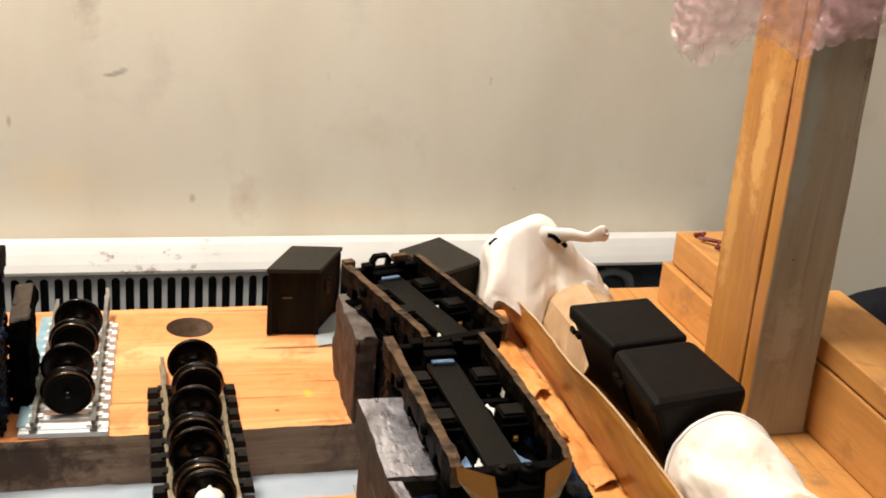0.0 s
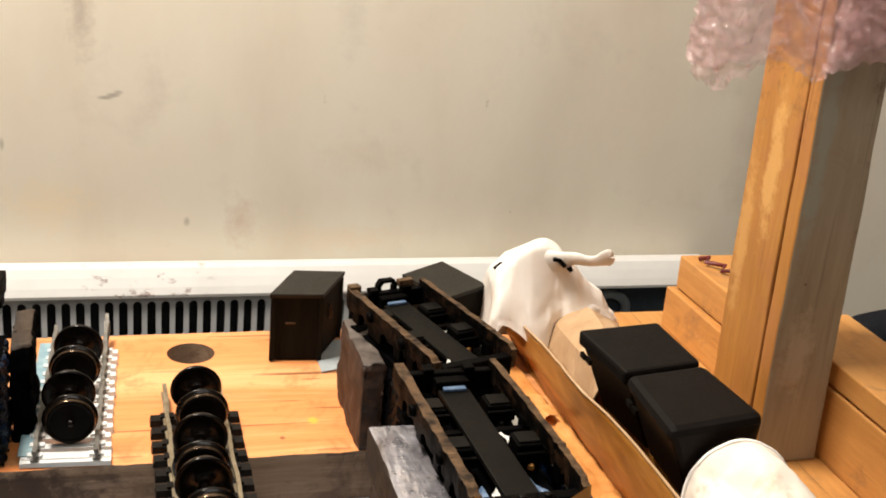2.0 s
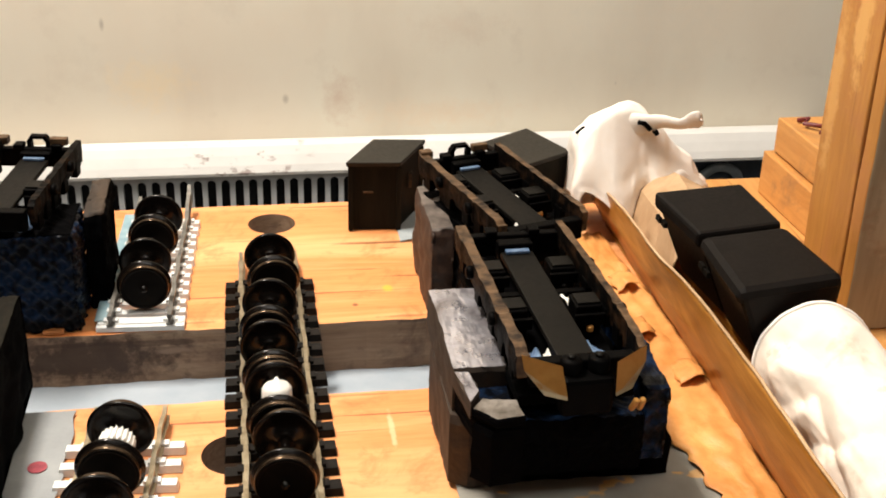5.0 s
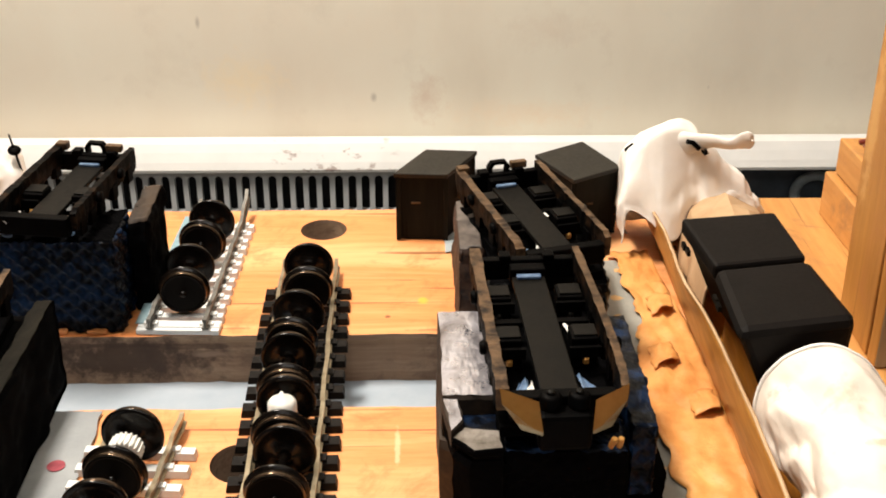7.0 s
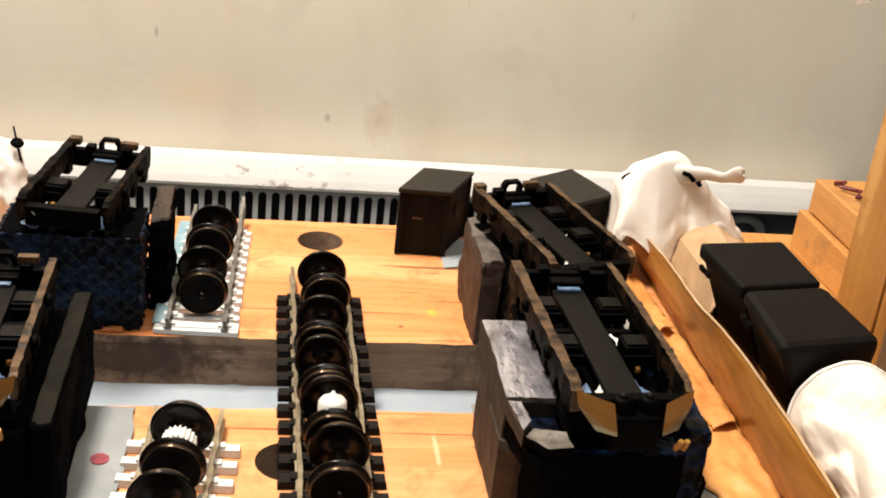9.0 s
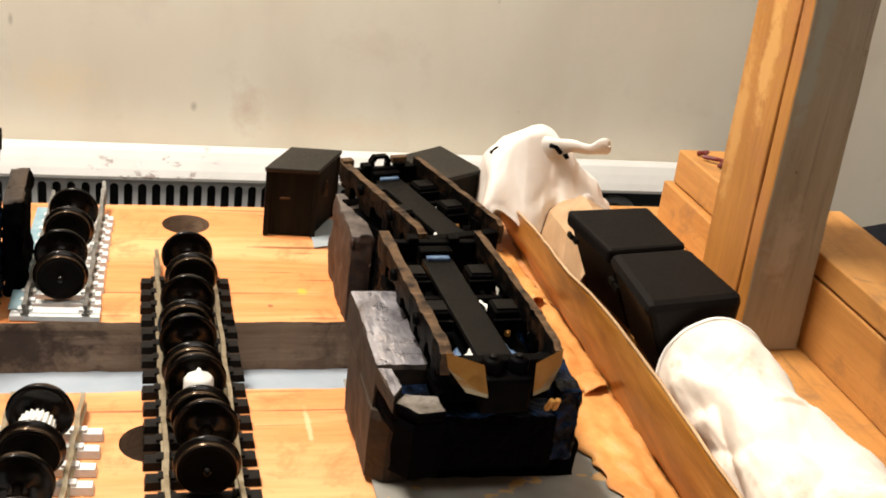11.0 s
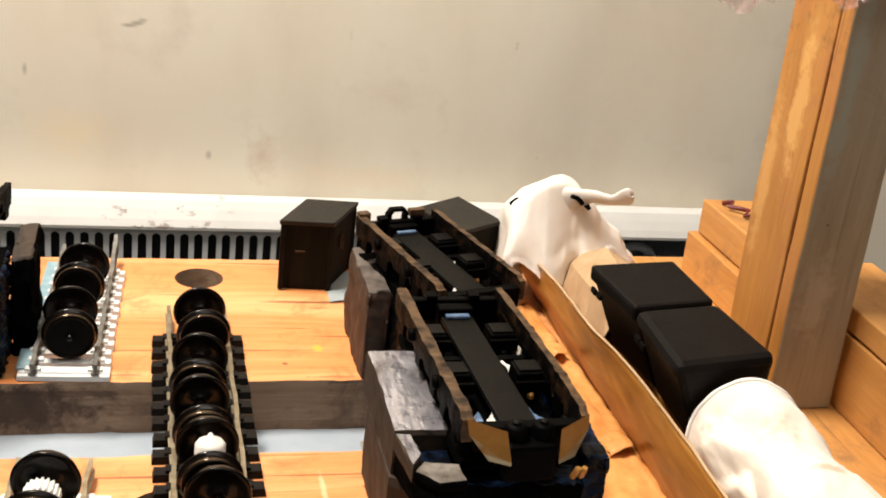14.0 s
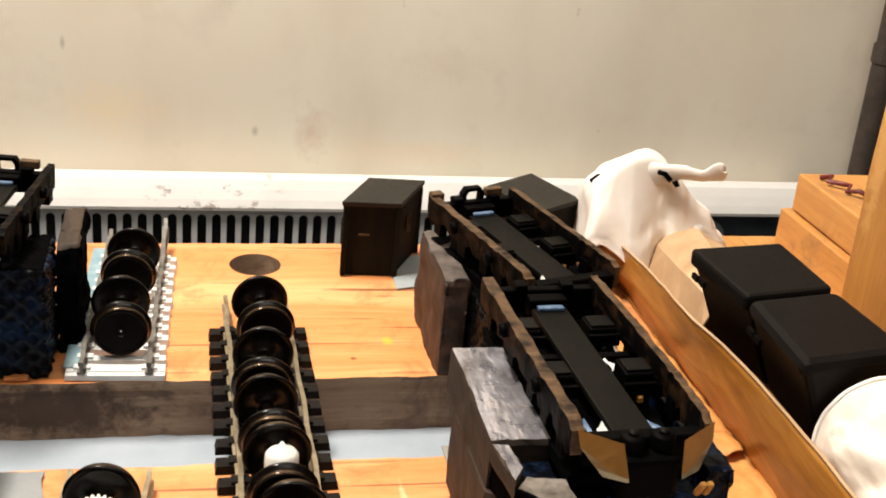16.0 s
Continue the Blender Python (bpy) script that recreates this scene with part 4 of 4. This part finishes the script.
# packing under the frames on the left
rough_block("foam_pack", "black quilted packing under the upturned frame", -0.205, -0.0975, 0.950, 1.008, 0.001, 0.0840, [FOAM, BLUE_BAG], 0.002, 11, "packing block", 0, 0.0030)
rough_block("wooden_block", "dirty grey wooden block leaning on the packing", -0.0950, -0.0800, 0.985, 1.060, 0.001, 0.082, [BLOCK_WOOD, FOAM], 0.004, 12, "wooden block")
rough_block("foam_pack", "black packing block under the upturned frame", -0.262, -0.137, 0.700, 0.862, 0.0045, 0.0715, [FOAM, FOAM], 0.003, 13)
rough_block("wooden_block", "dark worn wooden block beside the packing", -0.1350, -0.1225, 0.700, 0.868, 0.0045, 0.080, [BLACK_WOOD, FOAM], 0.004, 14, "wooden block")
for k, bx in enumerate((-0.160, -0.128)):
    tagged(part("wood_chip", one_box(bx, bx + 0.016, 0.9455, 0.957, 0.0008, 0.004), PINE, None, "", False, 0.0008), "small pale wood chip at the plank edge", "wood chip", "wood chips")


# ---- wrapped goods in the card tray ----
def bundle(centre, size, amount, seed, shape=None, freq=1.0, rest=True):
    """A crumpled body with ridged folds; with rest it stands on its flattened base."""
    bm = bmesh.new()
    bmesh.ops.create_icosphere(bm, subdivisions=5, radius=1.0)
    for v in bm.verts:
        d = v.co.normalized()
        k = 1 + amount * fold(d, 1.5 * freq, seed) + 0.16 * amount * fold(d, 4.5 * freq, seed + 3) + 0.6 * amount * lump(d, 1.1, seed) + 0.7 * amount * crumple(d, 1.7 * freq, seed) - 0.25 * amount
        p = Vector((d.x * size[0], d.y * size[1], d.z * size[2])) * k
        if shape:
            p = shape(p, d)
        if rest:
            p.z = max(p.z, -size[2] * 0.62)
        v.co = p + Vector(centre)
    if rest:
        low = min(v.co.z for v in bm.verts)
        for v in bm.verts:
            v.co.z = 0.0025 + (v.co.z - low)
    return bm


def strip(u, v):
    """Side wall of the tray: leans inwards over the plank side, creased along its middle, lower at the far end."""
    h = 0.043 + 0.033 * math.sin(min(1, u / 0.6) * 1.5708) - 0.012 * max(0, u - 0.6) + 0.0014 * lump((u * 9, 0, 2), 1, 5)
    rim = 0.3500 - 0.0070 * math.exp(-((u - 0.34) / 0.12) ** 2) - 0.0035 * (u > 0.34) * (1 - math.exp(-((u - 0.34) / 0.12) ** 2))
    base = 0.3630 + 0.0012 * lump((u * 6, 0, 0), 1, 3)
    out = -0.0040 * (1 - abs(v - 0.5) * 2) + 0.0010 * lump((u * 10, v * 3, 1), 1, 6)
    return Vector((base + (rim - base) * v + out - 0.36, 0.320 - 0.62 * u, 0.0045 + (h - 0.0045) * v))


tray = thing("card_tray", "long tray of folded brown kraft card", "card tray", at=(0.36, 0.80, 0.0))
part("side_wall", surface(80, 12, strip, 0.0022), KRAFT, tray, "golden brown upright wall", True)
part("base", surface(24, 6, lambda u, v: Vector((0.003 + 0.088 * v, 0.30 - 0.58 * u, 0.0032 + 0.0006 * lump((u * 8, v * 3, 0), 1))), 0.0016), KRAFT, tray)
part("rim", surface(70, 3, lambda u, v: strip(u, 1.0) + Vector((-0.0010 + 0.0028 * v, 0, 0.0008 + 0.0008 * math.sin(3.1 * v))), 0.0008), KRAFT_PALE, tray, "light worn rim", True)


def torn(u, v):
    y = 1.075 - 0.475 * u
    left = 0.316 - 0.004 * u + 0.010 * lump((u * 22, 0, 0), 1, 2) + 0.008 * math.sin(u * 9)
    right = 0.350 + 0.012 * min(1, u * 3)
    z = 0.0046 + 0.0065 * abs(lump((u * 6, v * 1.8, 0), 1.5, 4)) + 0.010 * max(0, 0.14 - abs(u - 0.56)) * (1 - v)
    return Vector((left + (right - left) * v, y, z))


tagged(part("torn_paper", surface(90, 12, torn, 0.0007), TORN, None, "", True), "torn sheet of orange-brown wrapping paper on the planks", "wrapping paper")
for px, py, sd in ((0.338, 0.842, 1.0), (0.320, 0.905, 2.0), (0.332, 0.985, 3.0)):
    bm = surface(10, 6, lambda u, v, px=px, py=py, sd=sd: Vector((px + 0.020 * u + 0.003 * lump((u, v, 0), 3, sd), py - 0.030 * v + 0.006 * u, 0.0085 + 0.005 * math.sin(2.4 * u) * (0.4 + v) + 0.002 * lump((u, v, 1), 3, sd))), 0.0006)
    tagged(part("paper_flap", bm, TORN, None, "", True), "curled flap of torn brown paper", "wrapping paper", "torn paper flaps")


def black_carton(label, quad, z0, z1, front):
    bm = bmesh.new()
    lo = [bm.verts.new((x + (0.030, -0.004, -0.004, 0.030)[k], y + (0.003 if k in (0, 1) else 0), z0)) for k, (x, y) in enumerate(quad)]
    hi = [bm.verts.new((x + (0.0006 if k in (0, 3) else -0.0006), y + (0.0006 if k in (0, 1) else -0.0006), z1 - 0.002)) for k, (x, y) in enumerate(quad)]
    bm.faces.new(lo[::-1]), bm.faces.new(hi)
    for k in range(4):
        bm.faces.new((lo[k], lo[(k + 1) % 4], hi[(k + 1) % 4], hi[k]))
    cx, cy = sum(q[0] for q in quad) / 4, sum(q[1] for q in quad) / 4
    t = thing("black_carton", label, "carton", "black cartons in the tray", at=(cx, cy, z0))
    bm.transform(Matrix.Translation((-cx, -cy, -z0)))
    part("body", bm, BOX_BLACK, t, "", False, 0.0045 if front else 0.0025)
    part("lid", prism([(x - cx, y - cy) for x, y in quad], z1 - z0 - 0.012, z1 - z0 + 0.0006, 1.0, 0.985), BOX_BLACK, t, "", False, 0.007 if front else 0.003)
    a, b = Vector(quad[3]), Vector(quad[0])
    for f in (0.18, 0.30):
        p = a.lerp(b, f) - Vector((cx, cy))
        part("clip", one_box(p.x - 0.0016, p.x + 0.0010, p.y - 0.004, p.y + 0.004, z1 - z0 - 0.018, z1 - z0 - 0.014), GUNMETAL, t, "small dull metal clip")
    return t


black_carton("matt black carton in the kraft tray, far one of a pair", [(0.3450, 0.8345), (0.4130, 0.8470), (0.4105, 0.9210), (0.3370, 0.9105)], 0.050, 0.119, False)
black_carton("matt black carton with rounded front edge in the kraft tray", [(0.3410, 0.7470), (0.4215, 0.7620), (0.4140, 0.8445), (0.3440, 0.8320)], 0.050, 0.119, True)
rough_block("card_support", "brown card packing under the black cartons", 0.378, 0.408, 0.765, 0.908, 0.006, 0.0485, [KRAFT, KRAFT], 0.0008, 20, "card packing")


def paper_tube(u, v):
    """Folded wrapping paper along the tray, mouth at the far end, draped from the tray wall over a ridge to the board."""
    x, z = through_points([(0.3600, 0.046), (0.3575, 0.069), (0.363, 0.086), (0.378, 0.1000), (0.398, 0.1070), (0.425, 0.091), (0.456, 0.030)], v)
    y = 0.746 - 0.230 * u - 0.014 * (1 - math.sin(math.pi * min(1, 0.06 + 0.88 * v))) * (1 - u)
    w = max(0.0, v - 0.45)
    x += 0.062 * u * w + 0.006 * (1 - math.exp(-u * 6)) * (v < 2)
    k = 0.006 * fold((u * 1.5, v * 1.2, 0.2), 1.4, 2) + 0.019 * crumple((u * 2.6, v * 1.7, 0.3), 1.5, 3) + 0.003 * lump((u * 6, v * 5, 0), 1, 1) - 0.006
    mouth = 0.004 * math.exp(-u * 14)
    n = Vector((x - 0.398, z - 0.04)).normalized()
    x, z = x + n.x * (k * min(1, u * 8 + 0.2) + mouth), z + n.y * (k * min(1, u * 8 + 0.2) + mouth) - 0.014 * u
    return Vector((x, y, max(0.0062 if x < 0.452 else 0.0240, z)))


wrap = tagged(part("paper_wrap", surface(90, 72, paper_tube, 0.0012), PAPER, None, "", True), "creased white wrapping paper tube stained brown", "wrapping paper")
part("mouth_rim", tube(bmesh.new(), [paper_tube(0.0, 0.04 + 0.92 * k / 40) for k in range(41)], 0.0013, 8), CLOTH, wrap, "pale turned edge", True)


def brown_wrap(u, v):
    a = math.pi * (1.02 - 1.04 * v)
    r = 0.039 * (1 + 0.12 * fold((u * 2.2, v * 2.2, 1.0), 1.8, 6) + 0.24 * crumple((u * 1.3, v * 2.6, 0.3), 1.6, 8) - 0.10 + 0.10 * u)
    return Vector((0.402 + 0.014 * u + 1.02 * r * math.cos(a), 0.930 + 0.165 * u, max(0.006, 0.030 + 1.30 * r * math.sin(a) - 0.019 * u)))


tagged(part("paper_wrap", surface(9, 8, brown_wrap, 0.0012), KRAFT_PALE, None), "creased pale brown wrapping paper bundle", "wrapping paper")


tissue = thing("wrapped_tissue", "crumpled white tissue wrapped round something on the plank", "tissue", at=(0.385, 1.10, 0.0055))


def tissue_body(u, v):
    """A sheet thrown over a rounded load: steep near side, long sloping shoulder, loose hem towards the tray."""
    arch = through_points([(0, 0.030), (0.015, 0.084), (0.13, 0.106), (0.29, 0.1175), (0.46, 0.1180), (0.62, 0.101), (0.78, 0.082), (0.93, 0.062), (1, 0.012)], u)
    depth = through_points([(1.136, 0.04), (1.138, 0.55), (1.120, 0.90), (1.098, 1.0), (1.082, 0.95), (1.068, 0.78), (1.062, 0.55)], v)
    hem = through_points([(0, 0.044), (0.16, 0.050), (0.30, 0.040), (0.42, 0.020), (0.52, 0.044), (0.66, 0.042), (0.82, 0.034), (1, 0.010)], u).y
    z = arch.y * depth.y
    w = max(0.0, (v - 0.62) / 0.38)
    z = z * (1 - w) + min(z, hem) * w
    x = 0.3235 + 0.127 * arch.x
    y = depth.x - 0.010 * math.exp(-((u - 0.38) / 0.09) ** 2) * w + 0.016 * math.exp(-((u - 0.54) / 0.06) ** 2) * w
    k = 0.0040 * fold((u * 2.4, v * 1.0, 0.4), 1.5, 4) + 0.008 * crumple((u * 2.2, v * 1.5, 0.3), 1.6, 6) - 0.003 + 0.0012 * lump((u * 7, v * 7, 0), 1, 2)
    n = Vector((x - 0.385, (y - 1.11) * 0.6, z - 0.05)).normalized()
    return Vector((x, y, z)) + n * k - Vector((0.385, 1.10, 0.0055 - 0.004))


part("wrapped_body", surface(84, 70, tissue_body, 0.0012), CLOTH, tissue, "", True)


def twisted_tail(u, v):
    """Loose end of the sheet, pinched in the middle and spread at its tip."""
    c = through_points([(0.358, 1.096, 0.1000), (0.379, 1.084, 0.1080), (0.398, 1.076, 0.1135), (0.414, 1.072, 0.1125), (0.424, 1.071, 0.1165), (0.4320, 1.069, 0.1160)], u)
    h = through_points([(0, 0.0160), (0.2, 0.0110), (0.4, 0.0060), (0.6, 0.0050), (0.8, 0.0078), (1, 0.0092)], u).y
    a = 6.28318 * v
    h *= math.sqrt(max(0.0, 1 - u ** 14))
    return Vector((c.x + 0.002 * math.sin(a * 2), c.y + 0.005 * math.cos(a) * (1 - 0.6 * u), c.z + h * math.sin(a) + 0.0012 * lump((u * 6, v * 5, 0), 1, 4))) - Vector((0.385, 1.10, 0.0055))


part("twisted_end", surface(30, 22, twisted_tail, 0.0008), CLOTH, tissue, "", True)
part("lower_roll", bundle((0.038, -0.008, 0.042), (0.034, 0.026, 0.024), 0.10, 17, lambda p, d: p + Vector((0, 0, -0.40 * p.x)), 1.2, False), CLOTH, tissue, "", True)
for a, b in (((-0.0565, 0.002, 0.0890), (-0.0470, -0.004, 0.0960)), ((-0.0085, -0.0240, 0.1080), (0.0030, -0.0250, 0.1010)), ((0.0060, -0.0260, 0.0990), (0.0095, -0.0260, 0.0965))):
    bm = bmesh.new()
    tube(bm, [a, tuple((p + q) / 2 + 0.0010 * k for k, (p, q) in enumerate(zip(a, b))), b], 0.0022, 10)
    part("clip", bm, BLACK, tissue, "small black clip", True)


pot = thing("black_pot", "glossy black round pot beside the paper", "pot", at=(0.490, 0.505, 0.0226))
part("body", lathe(bmesh.new(), [(0.020, 0.0), (0.022, 0.002), (0.024, 0.055), (0.0235, 0.057)], Matrix(), 36), BLACK, pot, "", True)
part("lid", lathe(bmesh.new(), [(0.0255, 0.0572), (0.026, 0.060), (0.026, 0.070), (0.024, 0.073), (0.016, 0.0745), (0.015, 0.0735)], Matrix(), 36), WHEEL, pot, "glossy black lid", True)

# white bundle with dark pins at the far left
tagged(part("wrapped_tissue", bundle((-0.268, 1.122, 0.05), (0.056, 0.048, 0.064), 0.13, 14), CLOTH, None, "", True), "white tissue wrapping with dark knobbed pins", "tissue")
for px, py, pz in ((-0.2440, 1.118, 0.104), (-0.2220, 1.116, 0.092)):
    pin = thing("knob_pin", "dark knobbed metal pin stuck in the bundle", "pin", "knobbed pins", at=(px, py, pz))
    part("knob", lathe(bmesh.new(), [(0.001, -0.003), (0.005, -0.002), (0.006, 0), (0.005, 0.002), (0.001, 0.003)], pose(0, 0, 0, 20, 10), 18), BLACK, pin, "", True)
    part("shank", lathe(bmesh.new(), [(0.0012, -0.030), (0.0012, 0.0), (0.0008, 0.016)], pose(0, 0, 0, 4, -8), 8), BLACK, pin)


# ---- timber on the right ----
def timber(name, label, cat, mats, x0, x1, y0, y1, z0, z1, seed, group="", lean=0.0, bev=0.0015, taper=0.0):
    bm = bmesh.new()
    box(bm, x0, x1, y0, y1, z0, z1)
    long_cuts = [e for e in bm.edges if e.calc_length() > 0.15]
    bmesh.ops.subdivide_edges(bm, edges=long_cuts, cuts=24, use_grid_fill=True)
    for v in bm.verts:
        v.co.x += 0.0011 * lump(v.co, 14, seed) + (lean + taper * (v.co.x > (x0 + x1) / 2)) * (v.co.z - z0)
        v.co.y += 0.0011 * lump(v.co, 14, seed + 2)
    bm.normal_update()
    for f in bm.faces:
        f.material_index = 1 if len(mats) > 1 and f.normal.y < -0.6 else 0
    return tagged(part(name, bm, mats, None, "", False, bev), label, cat, group)


timber("base_board", "orange pine board under the timber stack", "board", [PINE_Y], 0.4550, 0.640, 0.460, 1.155, 0.0006, 0.0220, 1)
for lab, x0, y0, y1, z0, z1, sd, yaw in (
        ("lower pine board of a rough sawn stack", 0.5400, 0.52, 0.955, 0.0226, 0.0850, 2, 0.0),
        ("upper pine board of a rough sawn stack", 0.5395, 0.52, 0.950, 0.0875, 0.1075, 3, 0.0),
        ("lower short pine offcut, end split, behind the post", 0.5190, 0.965, 1.120, 0.0226, 0.0655, 6, -0.03),
        ("upper short pine offcut behind the post", 0.5260, 0.970, 1.114, 0.0672, 0.1010, 7, -0.03)):
    ob = timber("stacked_board", lab, "board", [PINE_Y], x0, x0 + 0.0700, y0, y1, z0, z1, sd, "stacked pine boards")
    for v in ob.data.vertices:
        v.co.x += yaw * (v.co.y - y1)
post = thing("timber_post", "upright post of two pine studs, grey weathered front", "post", at=(0.507, 0.895, 0.0226))
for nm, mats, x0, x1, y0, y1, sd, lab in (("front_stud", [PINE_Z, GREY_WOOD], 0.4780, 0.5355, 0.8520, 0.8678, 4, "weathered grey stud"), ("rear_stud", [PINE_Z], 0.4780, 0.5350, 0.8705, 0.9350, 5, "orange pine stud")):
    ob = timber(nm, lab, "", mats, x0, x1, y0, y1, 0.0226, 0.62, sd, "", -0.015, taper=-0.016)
    ob.parent = post
    ob.matrix_parent_inverse = Matrix.Translation((-0.507, -0.895, -0.0226))
bm = bmesh.new()
tube(bm, [(0.538 + 0.0022 * k + 0.005 * math.sin(k * 2.1), 1.098 - 0.0070 * k, 0.1032 + 0.004 * abs(math.sin(k * 1.3))) for k in range(8)], 0.0022, 8)
tagged(part("red_scrap", bm, RED, None, "", True), "dark red crumpled scrap on the wooden block", "scrap")


# ---- bubble wrap hanging over the stud ----
def bubble_wrap():
    w = thing("bubble_wrap", "crumpled pinkish bubble wrap draped over the upright studs", "bubble wrap", at=(0.459, 0.839, 0.380))

    def sheet(u, v):
        x = -0.113 + 0.240 * u
        edge = 0.012 * lump((u * 5, 0, 0), 1, 7) + 0.010 * math.sin(u * 11) - 0.026 * math.exp(-((u - 0.13) / 0.085) ** 2) + 0.006 * crumple((u * 30, 0, 0), 1, 4) - 0.016 * math.exp(-((u - 0.93) / 0.06) ** 2)
        z = 0.10 - (0.128 - edge * 1.1) * v
        y = -0.014 - 0.012 * lump((u * 6, v * 4, 0), 1, 1) - 0.008 * fold((u * 7, v * 4, 0), 1.3, 2) - 0.014 * crumple((u * 22, v * 11, 0.4), 1, 5) - 0.004 * lump((u * 40, v * 20, 0), 1, 3) - 0.016 * math.sin(u * 17 + v * 3) * v * 0.5
        row = v * 15.5
        col = u * 29 + 0.5 * (int(row) % 2)
        d2 = ((col % 1) - 0.5) ** 2 + ((row % 1) - 0.5) ** 2
        y -= 0.0042 * math.sqrt(max(0.0, 0.20 - d2))
        if v < 0.15:
            y += 0.02 * (0.15 - v) / 0.15
        return Vector((x, y, z))
    part("front_layer", surface(232, 124, sheet), BUBBLE, w, "", False)
    part("rear_layer", surface(100, 40, lambda u, v: sheet(u * 0.97 + 0.015, v * 0.93) + Vector((0, 0.004 + 0.006 * crumple((u * 20, v * 9, 0.7), 1, 9), 0))), BUBBLE, w, "", False)


bubble_wrap()

# ---- chair behind the bench ----
chair = thing("office_chair", "black fabric office chair behind the bench", "chair", at=(1.10, 1.38, -0.82))
bm = bmesh.new()
bmesh.ops.create_uvsphere(bm, u_segments=36, v_segments=20, radius=1.0)
for v in bm.verts:
    s = lambda k: math.copysign(abs(k) ** 0.55, k)
    v.co = Vector((0.215 * s(v.co.x), 0.045 * s(v.co.y) + 0.05 * v.co.x ** 2, 0.46 + 0.27 * s(v.co.z)))
part("backrest", bm, CHAIR_BLACK, chair, "", True)
part("seat", one_box(-0.21, 0.21, -0.36, 0.02, 0.42, 0.49), CHAIR_BLACK, chair, "", False, 0.03)
part("stem", lathe(bmesh.new(), [(0.025, 0.05), (0.025, 0.42)], pose(0, -0.17, 0), 16), BLACK, chair)
for k in range(5):
    m = pose(0, -0.17, 0.05, 0, 0, 72 * k)
    part("foot", one_box(0.0, 0.26, -0.02, 0.02, -0.05, 0.0, m=m), BLACK, chair, "", False, 0.006)
